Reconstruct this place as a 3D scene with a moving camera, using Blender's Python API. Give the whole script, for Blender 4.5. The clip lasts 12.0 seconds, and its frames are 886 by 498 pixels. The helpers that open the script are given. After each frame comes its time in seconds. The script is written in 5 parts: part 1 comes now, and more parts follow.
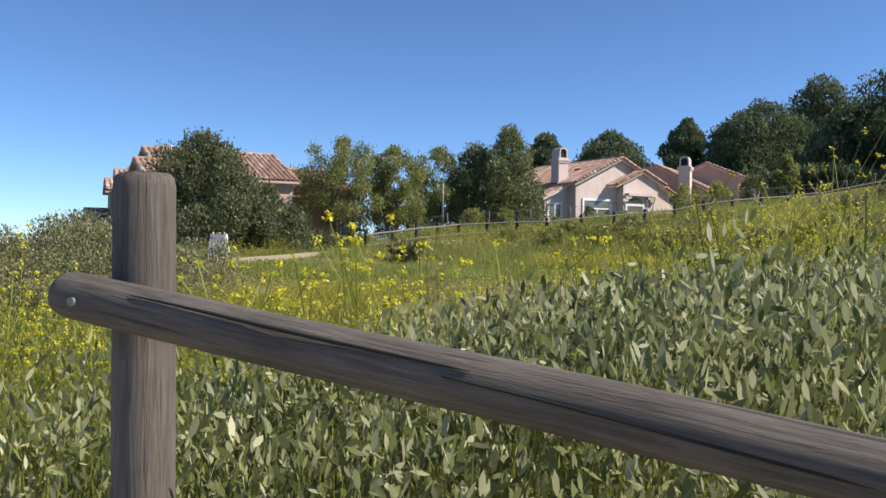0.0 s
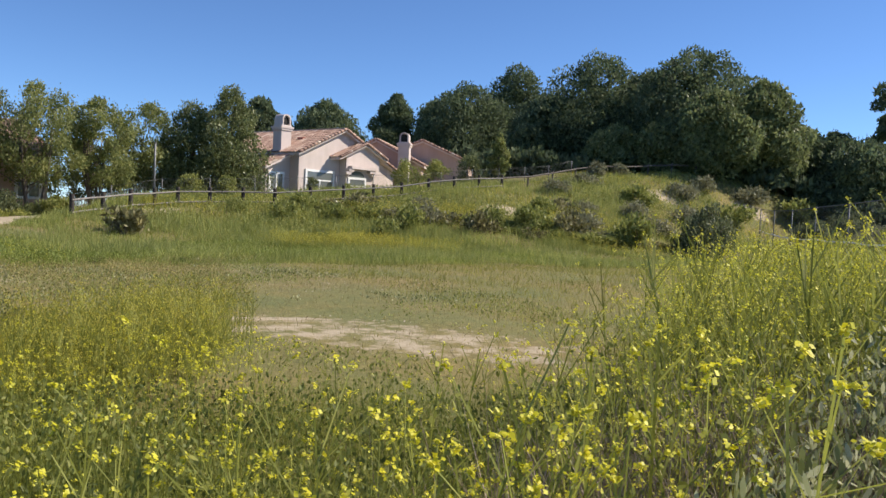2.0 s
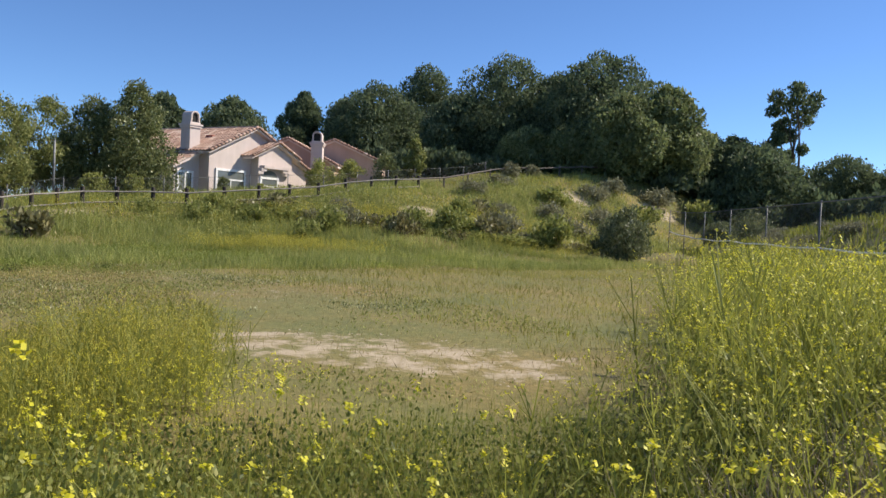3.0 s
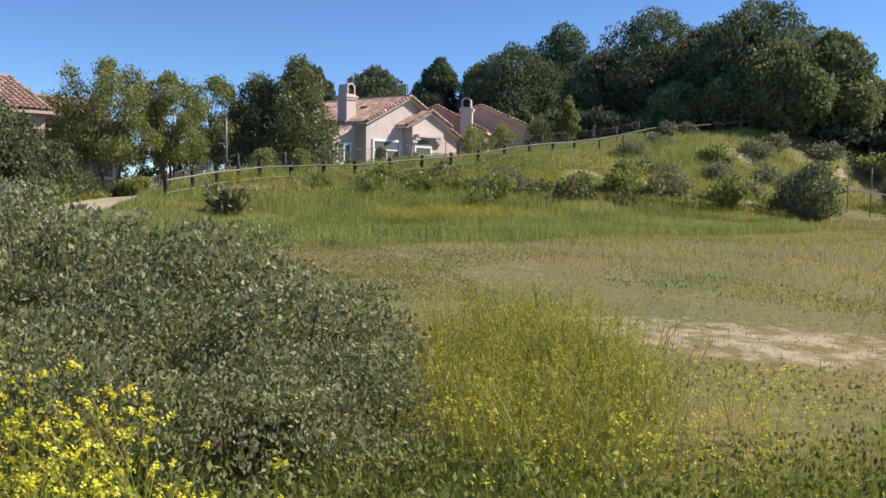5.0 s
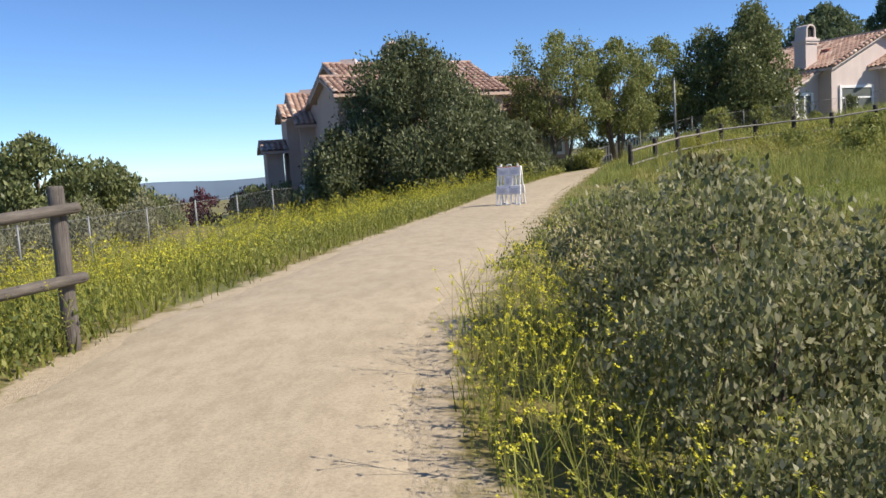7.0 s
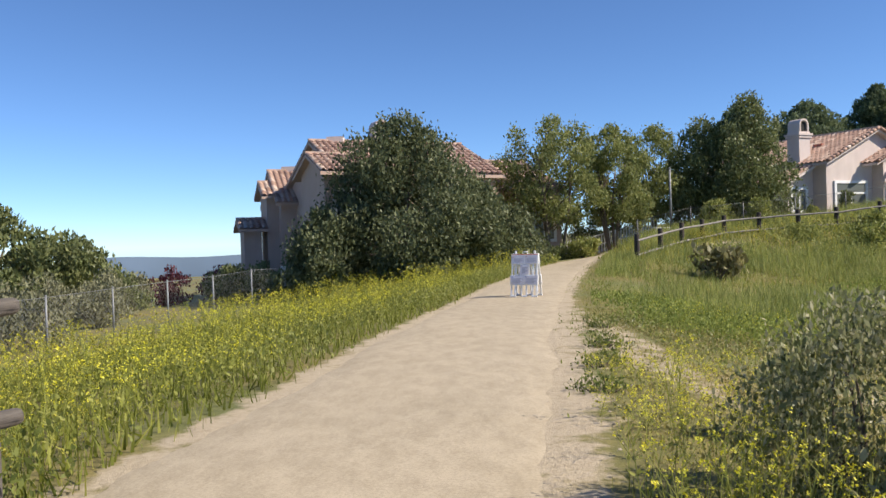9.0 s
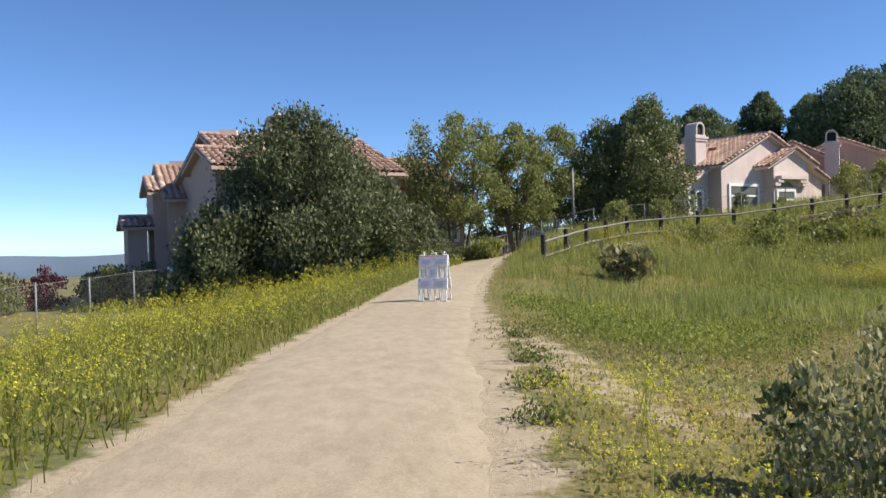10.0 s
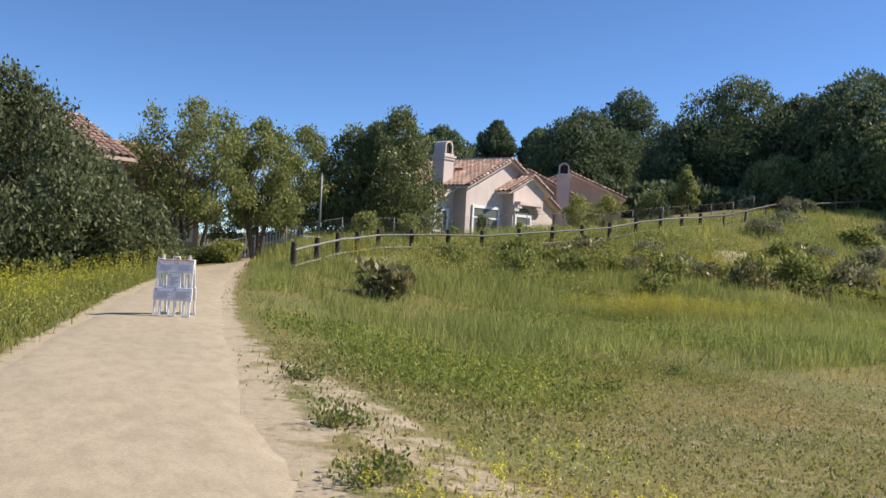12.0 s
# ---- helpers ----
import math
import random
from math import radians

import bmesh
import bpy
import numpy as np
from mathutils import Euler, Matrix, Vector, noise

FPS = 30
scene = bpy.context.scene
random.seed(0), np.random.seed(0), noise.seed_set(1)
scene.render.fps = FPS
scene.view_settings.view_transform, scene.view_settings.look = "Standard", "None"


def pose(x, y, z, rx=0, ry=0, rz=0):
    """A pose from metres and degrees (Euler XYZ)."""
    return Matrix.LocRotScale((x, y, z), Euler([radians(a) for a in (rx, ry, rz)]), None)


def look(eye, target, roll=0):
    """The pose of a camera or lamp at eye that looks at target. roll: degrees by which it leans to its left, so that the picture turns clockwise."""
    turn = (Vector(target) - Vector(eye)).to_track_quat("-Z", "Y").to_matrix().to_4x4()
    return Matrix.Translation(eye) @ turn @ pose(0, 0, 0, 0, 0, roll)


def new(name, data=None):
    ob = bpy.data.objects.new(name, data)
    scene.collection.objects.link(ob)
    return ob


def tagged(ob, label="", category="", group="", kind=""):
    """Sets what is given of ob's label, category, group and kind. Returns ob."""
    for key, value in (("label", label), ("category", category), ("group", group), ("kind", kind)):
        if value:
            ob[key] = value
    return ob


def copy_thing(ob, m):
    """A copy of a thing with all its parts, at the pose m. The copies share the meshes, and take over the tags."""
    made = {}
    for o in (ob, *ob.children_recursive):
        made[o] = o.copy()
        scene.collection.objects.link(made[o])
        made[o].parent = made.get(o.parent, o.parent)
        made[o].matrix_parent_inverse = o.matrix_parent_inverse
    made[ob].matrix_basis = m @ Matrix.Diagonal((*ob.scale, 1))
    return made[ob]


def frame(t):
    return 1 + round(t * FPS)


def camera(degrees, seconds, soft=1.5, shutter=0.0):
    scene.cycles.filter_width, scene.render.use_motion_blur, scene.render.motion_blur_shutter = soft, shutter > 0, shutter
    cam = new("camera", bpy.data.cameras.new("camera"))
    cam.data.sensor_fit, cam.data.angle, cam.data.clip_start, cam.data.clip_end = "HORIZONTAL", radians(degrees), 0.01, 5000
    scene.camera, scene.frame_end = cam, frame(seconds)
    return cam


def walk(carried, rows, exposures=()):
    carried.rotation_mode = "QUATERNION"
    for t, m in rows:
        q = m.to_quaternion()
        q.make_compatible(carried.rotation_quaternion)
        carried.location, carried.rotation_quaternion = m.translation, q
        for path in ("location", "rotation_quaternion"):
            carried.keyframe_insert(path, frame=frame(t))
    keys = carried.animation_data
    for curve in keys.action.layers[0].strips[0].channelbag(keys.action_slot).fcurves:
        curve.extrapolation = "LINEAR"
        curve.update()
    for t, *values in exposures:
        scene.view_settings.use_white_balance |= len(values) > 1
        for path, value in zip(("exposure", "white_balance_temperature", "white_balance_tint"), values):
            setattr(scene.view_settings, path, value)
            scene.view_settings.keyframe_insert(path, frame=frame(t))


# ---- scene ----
cam = camera(56.1, 12.0)
PATH = [
    (0, (5.736, -29.492, 0.761), (5.879, -27.497, 0.746), 0.4),
    (0.5, (5.283, -28.876, 0.875), (5.711, -26.922, 0.863), 1.1),
    (1, (4.808, -28.297, 0.952), (5.489, -26.417, 0.961), 2.8),
    (1.5, (4.478, -27.597, 1.039), (5.291, -25.771, 0.98), 2.7),
    (2, (4.07, -27.045, 1.092), (4.927, -25.239, 1.016), 2.6),
    (2.5, (3.724, -26.491, 1.121), (4.734, -24.767, 1.039), 2.7),
    (4.5, (1.953, -24.9, 1.242), (3.058, -23.235, 1.186), 2.6),
    (5, (1.341, -24.266, 1.262), (2.158, -22.448, 1.098), 0.8),
    (5.5, (0.825, -23.446, 1.286), (1.309, -21.518, 1.06), -1.5),
    (6, (0.342, -22.657, 1.295), (0.493, -20.682, 1.017), -3.2),
    (6.5, (-0.119, -21.866, 1.342), (-0.248, -19.887, 1.077), -3.9),
    (8.5, (-1.361, -19.696, 1.41), (-1.42, -17.697, 1.381), -1.7),
    (9, (-1.535, -18.985, 1.423), (-1.571, -16.986, 1.397), -1.8),
    (9.5, (-1.635, -18.32, 1.433), (-1.593, -16.321, 1.414), -2.1),
    (10, (-1.649, -17.625, 1.425), (-1.441, -15.637, 1.392), -1.5),
    (10.5, (-1.645, -16.945, 1.428), (-1.249, -14.985, 1.387), -0.9),
    (11, (-1.675, -16.304, 1.446), (-1.132, -14.379, 1.411), 0.5),
    (11.5, (-1.781, -15.671, 1.474), (-1.068, -13.802, 1.448), 2.1),
    (12, (-1.846, -14.961, 1.477), (-1.01, -13.144, 1.47), 3.0),
]
walk(cam, [(t, look(eye, target, roll)) for t, eye, target, roll in PATH])

# ---- world, sun, exposure ----
SUN_BEARING, SUN_ELEV = radians(104), radians(41)
world = bpy.data.worlds.new("sky")
scene.world = world
world.use_nodes = True
wn = world.node_tree
sky = wn.nodes.new("ShaderNodeTexSky")
sky.sky_type = 'NISHITA'
sky.sun_disc = False
sky.sun_elevation, sky.sun_rotation = SUN_ELEV, SUN_BEARING
sky.air_density, sky.dust_density, sky.ozone_density = 0.72, 0.0, 6.0
sky.altitude = 900
clear = wn.nodes.new("ShaderNodeMix")
clear.data_type, clear.blend_type = 'RGBA', 'MULTIPLY'
clear.inputs[0].default_value, clear.inputs[7].default_value = 1.0, (0.88, 0.97, 1.06, 1)
wn.links.new(sky.outputs[0], clear.inputs[6])
wn.links.new(clear.outputs[2], wn.nodes["Background"].inputs[0])
wn.nodes["Background"].inputs[1].default_value = 0.112
sun = new("sun", bpy.data.lights.new("sun", 'SUN'))
sun.data.energy, sun.data.angle, sun.data.color = 5.0, radians(0.6), (1.0, 0.905, 0.775)
sun.matrix_world = look((0, 0, 0), (-math.sin(SUN_BEARING) * math.cos(SUN_ELEV),
                                    -math.cos(SUN_BEARING) * math.cos(SUN_ELEV), -math.sin(SUN_ELEV)))
scene.view_settings.exposure = 0.45

rng = np.random.default_rng(7)


# ---- materials ----
class Nodes:
    def __init__(self, name):
        self.mat = bpy.data.materials.new(name)
        self.mat.use_nodes = True
        self.t = self.mat.node_tree
        self.bsdf = self.t.nodes["Principled BSDF"]

    def add(self, kind, **values):
        n = self.t.nodes.new(kind)
        for k, v in values.items():
            n.inputs[k].default_value = v
        return n

    def link(self, a, b):
        self.t.links.new(a, b)

    def coords(self, what="Object"):
        return self.t.nodes.new("ShaderNodeTexCoord").outputs[what]

    def noise(self, scale, detail=4.0, rough=0.55, stretch=None, distort=0.0):
        n = self.add("ShaderNodeTexNoise", Scale=scale, Detail=detail, Roughness=rough, Distortion=distort)
        c = self.coords()
        if stretch:
            m = self.t.nodes.new("ShaderNodeMapping")
            m.inputs["Scale"].default_value = stretch
            self.link(c, m.inputs[0])
            c = m.outputs[0]
        self.link(c, n.inputs["Vector"])
        return n.outputs["Fac"]

    def ramp(self, fac, stops):
        r = self.t.nodes.new("ShaderNodeValToRGB")
        e = r.color_ramp.elements
        while len(e) < len(stops):
            e.new(0.5)
        for el, (p, c) in zip(e, stops):
            el.position, el.color = p, (*c, 1)
        self.link(fac, r.inputs[0])
        return r.outputs[0]

    def mix(self, fac, a, b, mode='MIX'):
        m = self.t.nodes.new("ShaderNodeMix")
        m.data_type, m.blend_type = 'RGBA', mode
        for sock, val in ((m.inputs[0], fac), (m.inputs[6], a), (m.inputs[7], b)):
            if isinstance(val, (int, float)):
                sock.default_value = val
            elif isinstance(val, tuple):
                sock.default_value = (*val, 1)
            else:
                self.link(val, sock)
        return m.outputs[2]

    def math(self, op, a, b=0.0):
        m = self.t.nodes.new("ShaderNodeMath")
        m.operation = op
        for sock, val in ((m.inputs[0], a), (m.inputs[1], b)):
            if isinstance(val, (int, float)):
                sock.default_value = val
            else:
                self.link(val, sock)
        return m.outputs[0]

    def bump(self, height, strength=0.4, distance=0.02):
        b = self.add("ShaderNodeBump", Strength=strength, Distance=distance)
        self.link(height, b.inputs["Height"])
        self.link(b.outputs[0], self.bsdf.inputs["Normal"])

    def done(self, colour, rough=0.8, metal=0.0):
        if isinstance(colour, tuple):
            self.bsdf.inputs["Base Color"].default_value = (*colour, 1)
        else:
            self.link(colour, self.bsdf.inputs["Base Color"])
        self.bsdf.inputs["Roughness"].default_value = rough
        self.bsdf.inputs["Metallic"].default_value = metal
        return self.mat


def leaf_material(name, dark, mid, light, rough=0.55, through_light=0.3, patch=1.2):
    """Foliage: each leaf its own tone, larger patches of tone, some light through the blade."""
    n = Nodes(name)
    geo = n.t.nodes.new("ShaderNodeNewGeometry")
    each = n.ramp(geo.outputs["Random Per Island"], [(0.0, dark), (0.5, mid), (1.0, light)])
    wide = n.ramp(n.noise(patch, 2.0), [(0.3, (0.72, 0.74, 0.7)), (0.7, (1.15, 1.12, 1.05))])
    col = n.mix(1.0, each, wide, 'MULTIPLY')
    n.done(col, rough)
    n.bsdf.inputs["Specular IOR Level"].default_value = 0.3
    tr = n.t.nodes.new("ShaderNodeBsdfTranslucent")
    n.link(col, tr.inputs[0])
    mx = n.t.nodes.new("ShaderNodeMixShader")
    mx.inputs[0].default_value = through_light
    n.link(n.bsdf.outputs[0], mx.inputs[1])
    n.link(tr.outputs[0], mx.inputs[2])
    n.link(mx.outputs[0], n.t.nodes["Material Output"].inputs[0])
    return n.mat


def wood_material(name, dark, light, along="z"):
    n = Nodes(name)
    s = {"z": (1, 1, 0.06), "x": (0.06, 1, 1)}[along]
    grain = n.noise(75, 6.0, 0.75, s, 0.4)
    crack = n.noise(22, 3.0, 0.6, s, 0.6)
    col = n.mix(n.ramp(crack, [(0.30, (0, 0, 0)), (0.37, (1, 1, 1))]), tuple(c * 0.5 for c in dark),
                n.ramp(grain, [(0.3, dark), (0.7, light)]))
    blotch = n.ramp(n.noise(3.5, 3.0), [(0.3, (0.7, 0.68, 0.66)), (0.7, (1.1, 1.08, 1.05))])
    col = n.mix(1.0, col, blotch, 'MULTIPLY')
    n.bump(n.math('ADD', grain, n.math('MULTIPLY', crack, 1.5)), 0.7, 0.012)
    return n.done(col, 0.85)


def stucco_material(name, base):
    n = Nodes(name)
    tone = n.ramp(n.noise(0.7, 4.0), [(0.3, tuple(c * 0.86 for c in base)), (0.7, base)])
    streak = n.ramp(n.noise(1.6, 4.0, 0.6, (1, 1, 0.15)), [(0.35, (0.93, 0.92, 0.91)), (0.65, (1.02, 1.02, 1.02))])
    n.bump(n.noise(45, 3.0), 0.4, 0.01)
    return n.done(n.mix(1.0, tone, streak, 'MULTIPLY'), 0.9)


def plain_material(name, base, rough=0.6, metal=0.0, vary=0.12, scale=6.0):
    n = Nodes(name)
    col = n.ramp(n.noise(scale, 5.0), [(0.3, tuple(c * (1 - vary) for c in base)), (0.7, tuple(min(1, c * (1 + vary)) for c in base))])
    n.bump(n.noise(scale * 12, 2.0), 0.15, 0.003)
    return n.done(col, rough, metal)


def tile_material(name):
    n = Nodes(name)
    geo = n.t.nodes.new("ShaderNodeNewGeometry")
    each = n.ramp(geo.outputs["Random Per Island"], [(0.0, (0.28, 0.17, 0.13)), (0.45, (0.41, 0.265, 0.205)), (0.8, (0.5, 0.345, 0.27)), (1.0, (0.6, 0.48, 0.4))])
    wide = n.ramp(n.noise(0.8, 4.0), [(0.3, (0.8, 0.8, 0.8)), (0.7, (1.1, 1.08, 1.05))])
    n.bump(n.noise(30, 3.0), 0.3, 0.01)
    return n.done(n.mix(1.0, each, wide, 'MULTIPLY'), 0.85)


def ground_material():
    """Soil, thatch and low green growth; the bare attribute tells where soil lies open."""
    n = Nodes("meadow_ground")
    at = n.t.nodes.new("ShaderNodeAttribute")
    at.attribute_name = "bare"
    fine = n.noise(9.0, 8.0, 0.7)
    wide = n.noise(0.35, 5.0, 0.6)
    green = n.ramp(fine, [(0.3, (0.115, 0.112, 0.036)), (0.55, (0.2, 0.174, 0.062)), (0.75, (0.31, 0.248, 0.11))])
    green = n.mix(1.0, green, n.ramp(wide, [(0.35, (0.8, 0.95, 0.8)), (0.65, (1.2, 1.05, 0.95))]), 'MULTIPLY')
    soil = n.ramp(n.noise(14.0, 8.0, 0.75), [(0.3, (0.35, 0.28, 0.185)), (0.55, (0.455, 0.37, 0.255)), (0.8, (0.53, 0.44, 0.31))])
    edge = n.math('ADD', at.outputs["Fac"], n.math('MULTIPLY', n.math('SUBTRACT', n.noise(2.2, 6.0, 0.7), 0.5), 1.6))
    fac = n.ramp(edge, [(0.40, (0, 0, 0)), (0.62, (1, 1, 1))])
    n.bump(n.noise(25, 6.0, 0.7), 0.6, 0.03)
    return n.done(n.mix(fac, green, soil), 0.95)


def trail_material():
    n = Nodes("decomposed_granite")
    wide = n.ramp(n.noise(0.6, 5.0, 0.6), [(0.3, (0.43, 0.355, 0.245)), (0.7, (0.485, 0.402, 0.283))])
    grit = n.ramp(n.noise(48, 6.0, 0.85), [(0.25, (0.60, 0.59, 0.58)), (0.55, (1.0, 1.0, 1.0)), (0.8, (1.18, 1.16, 1.12))])
    scuff = n.ramp(n.noise(6.0, 6.0, 0.7, (1, 0.5, 1)), [(0.35, (0.86, 0.85, 0.83)), (0.6, (1.04, 1.04, 1.04))])
    n.bump(n.math('ADD', n.noise(45, 6.0, 0.8), n.math('MULTIPLY', n.noise(14, 3.0), 0.8)), 0.35, 0.010)
    return n.done(n.mix(1.0, n.mix(1.0, wide, grit, 'MULTIPLY'), scuff, 'MULTIPLY'), 0.95)


M_GROUND, M_TRAIL = ground_material(), trail_material()
M_GRASS = leaf_material("green_grass", (0.14, 0.16, 0.026), (0.235, 0.265, 0.045), (0.4, 0.39, 0.1), 0.6, 0.45, 0.5)
M_LUSH = leaf_material("lush_grass", (.15, .19, .038), (.24, .295, .065), (.38, .42, .125), 0.6, 0.45, 0.4)
M_SHORT = leaf_material("meadow_grass", (0.2, 0.205, 0.045), (0.31, 0.305, 0.075), (0.46, 0.42, 0.15), 0.65, 0.45, 0.25)
M_THATCH = leaf_material("brown_meadow_thatch", (0.24, 0.215, 0.07), (0.35, 0.31, 0.115), (0.48, 0.41, 0.19), 0.7, 0.35, 0.4)
M_DRY = leaf_material("dry_straw", (0.28, 0.21, 0.11), (0.42, 0.33, 0.19), (0.55, 0.46, 0.29), 0.75, 0.25, 0.8)
M_STEM = leaf_material("mustard_stem", (0.2, 0.215, 0.04), (0.3, 0.32, 0.065), (0.42, 0.42, 0.12), 0.6, 0.4)
M_YELLOW = leaf_material("mustard_petal", (0.62, 0.57, 0.03), (0.76, 0.71, 0.05), (0.84, 0.80, 0.15), 0.5, 0.4)
M_OCHRE = leaf_material("ochre_weed", (0.36, 0.32, 0.045), (0.5, 0.45, 0.065), (0.63, 0.57, 0.11), 0.6, 0.4)
# saltbush and broad leaf: the palest tone paints sunlit highlights on random leaves
M_SAGE = leaf_material("saltbush_leaf", (0.145, 0.16, 0.062), (0.265, 0.275, 0.12), (0.54, 0.5, 0.32), 0.45, 0.42)
M_BROAD = leaf_material("broad_leaf", (0.11, 0.135, 0.045), (0.27, 0.295, 0.12), (0.62, 0.61, 0.4), 0.45, 0.4)
M_OAK = leaf_material("oak_leaf", (0.085, 0.105, 0.052), (0.15, 0.175, 0.085), (0.24, 0.26, 0.14), 0.5, 0.4)
M_LIGHT = leaf_material("light_tree_leaf", (0.15, 0.18, 0.06), (0.25, 0.28, 0.095), (0.42, 0.42, 0.17), 0.5, 0.5)
M_DARK = leaf_material("dark_tree_leaf", (0.1, 0.125, 0.05), (0.18, 0.21, 0.085), (0.32, 0.34, 0.16), 0.42, 0.4)
M_PINE = leaf_material("pine_needle", (0.075, 0.105, 0.06), (0.12, 0.16, 0.085), (0.19, 0.235, 0.115), 0.7, 0.4, 0.25)
M_OLIVE = leaf_material("olive_tree_leaf", (0.13, 0.165, 0.07), (0.2, 0.24, 0.1), (0.31, 0.345, 0.155), 0.55, 0.4, 0.2)
M_SCRUB = leaf_material("hill_scrub_leaf", (0.18, 0.21, 0.055), (0.3, 0.325, 0.09), (0.46, 0.455, 0.165), 0.55, 0.45)
M_GREY = leaf_material("grey_scrub_leaf", (0.17, 0.17, 0.095), (0.26, 0.255, 0.15), (0.36, 0.35, 0.23), 0.6, 0.35)
M_PURPLE = leaf_material("plum_leaf", (0.05, 0.015, 0.02), (0.11, 0.03, 0.045), (0.20, 0.06, 0.08), 0.5, 0.3)
M_CASTOR = leaf_material("dark_broad_leaf", (0.11, 0.105, 0.045), (0.2, 0.19, 0.08), (0.4, 0.36, 0.2), 0.4, 0.35)
M_WEED = leaf_material("green_weed_leaf", (0.1, 0.13, 0.035), (0.18, 0.215, 0.055), (0.3, 0.33, 0.1), 0.55, 0.45)
M_FEATHER = leaf_material("feathery_grass", (0.2, 0.24, 0.066), (0.3, 0.34, 0.1), (0.47, 0.475, 0.185), 0.65, 0.5, 0.35)
M_TWIG = leaf_material("dead_twig", (0.2, 0.15, 0.12), (0.3, 0.23, 0.19), (0.42, 0.35, 0.3), 0.8, 0.1)
M_BARK = wood_material("grey_bark", (0.09, 0.07, 0.055), (0.22, 0.18, 0.14))
M_POST = wood_material("weathered_post_wood", (0.075, 0.064, 0.058), (0.20, 0.178, 0.16))
M_RAIL = wood_material("weathered_rail_wood", (0.075, 0.064, 0.055), (0.21, 0.185, 0.16), "x")
M_PALERAIL = wood_material("pale_weathered_rail", (0.17, 0.155, 0.14), (0.33, 0.305, 0.28), "x")
M_DKPOST = wood_material("dark_post_wood", (0.03, 0.024, 0.02), (0.075, 0.06, 0.05))
M_STUCCO = stucco_material("pink_stucco", (0.66, 0.56, 0.515))
M_TAN = stucco_material("tan_stucco", (0.56, 0.41, 0.335))
M_TILE = tile_material("clay_roof_tile")
M_WHITE = plain_material("white_paint", (0.80, 0.79, 0.77), 0.5, 0.0, 0.06)
M_PLASTIC = plain_material("white_plastic", (0.80, 0.79, 0.77), 0.4, 0.0, 0.1, 9.0)
M_PAPER = plain_material("grey_notice_sleeve", (0.60, 0.58, 0.62), 0.35, 0.0, 0.12, 14.0)
M_INK = plain_material("faded_ink", (0.42, 0.41, 0.46), 0.6)
M_REDPAINT = plain_material("faded_red_strip", (0.55, 0.16, 0.11), 0.5)
M_BLUEPIN = plain_material("blue_pin", (0.06, 0.08, 0.35), 0.4)
M_STEEL = plain_material("galvanised_steel", (0.24, 0.245, 0.25), 0.6, 0.4, 0.15)
M_DKSTEEL = plain_material("dull_fence_steel", (0.13, 0.13, 0.13), 0.6, 0.3, 0.15)
M_FLASH = plain_material("vent_paint", (0.42, 0.13, 0.08), 0.6)
# near-black for the chimney's inner block, the window backing and the rail crack
M_BLACK = plain_material("near_black", (0.02, 0.018, 0.016), 0.9)
# distance haze is put into this blue-grey base colour
M_HAZE = plain_material("haze_tinted_hillside", (0.12, 0.17, 0.24), 1.0, 0.0, 0.12, 0.01)
M_STONE = plain_material("pale_pebble", (0.40, 0.34, 0.26), 0.9)
# opaque panes: reflected sky and curtains are put into the grey base colour
g = Nodes("window_glass")
M_GLASS = g.done((0.14, 0.155, 0.15), 0.08)
g.bsdf.inputs["Specular IOR Level"].default_value = 0.8


# ---- geometry helpers ----
def bulk(name, V, F, mat, parent=None):
    """One mesh object from arrays of corners and of faces with the same number of corners."""
    V, F = np.asarray(V, np.float32).reshape(-1, 3), np.asarray(F, np.int32)
    k = F.shape[1]
    me = bpy.data.meshes.new(name)
    me.vertices.add(len(V))
    me.vertices.foreach_set("co", V.ravel())
    me.loops.add(F.size)
    me.loops.foreach_set("vertex_index", F.ravel())
    me.polygons.add(len(F))
    me.polygons.foreach_set("loop_start", np.arange(0, F.size, k, dtype=np.int32))
    me.update(calc_edges=True)
    me.materials.append(mat)
    ob = new(name, me)
    ob.parent = parent
    return ob


def smooth(ob):
    ob.data.polygons.foreach_set("use_smooth", np.ones(len(ob.data.polygons), bool))
    return ob


def spread(TV, TF, pos, mats):
    """Copies of a small form (TV, TF) with a 3x3 matrix and a place each, as arrays."""
    n, k = len(pos), len(TV)
    V = np.einsum("nij,kj->nki", mats, TV) + pos[:, None, :]
    F = (TF[None] + (np.arange(n) * k)[:, None, None]).reshape(-1, TF.shape[1])
    return V.reshape(-1, 3), F


def turned(n, tilt=0.5, size=1.0, vary=0.35, flat=False):
    """n random turns: heading anywhere, leaning from upright by about tilt (radians), with scale."""
    a, b, c = rng.uniform(0, 2 * np.pi, n), np.abs(rng.normal(0, tilt, n)), rng.uniform(0, 2 * np.pi, n)
    z, o = np.zeros(n), np.ones(n)
    rz = np.array([[np.cos(a), -np.sin(a), z], [np.sin(a), np.cos(a), z], [z, z, o]]).transpose(2, 0, 1)
    rx = np.array([[o, z, z], [z, np.cos(b), -np.sin(b)], [z, np.sin(b), np.cos(b)]]).transpose(2, 0, 1)
    r2 = np.array([[np.cos(c), -np.sin(c), z], [np.sin(c), np.cos(c), z], [z, z, o]]).transpose(2, 0, 1)
    s = size * rng.uniform(1 - vary, 1 + vary, n)
    return (rz @ rx @ r2) * s[:, None, None]


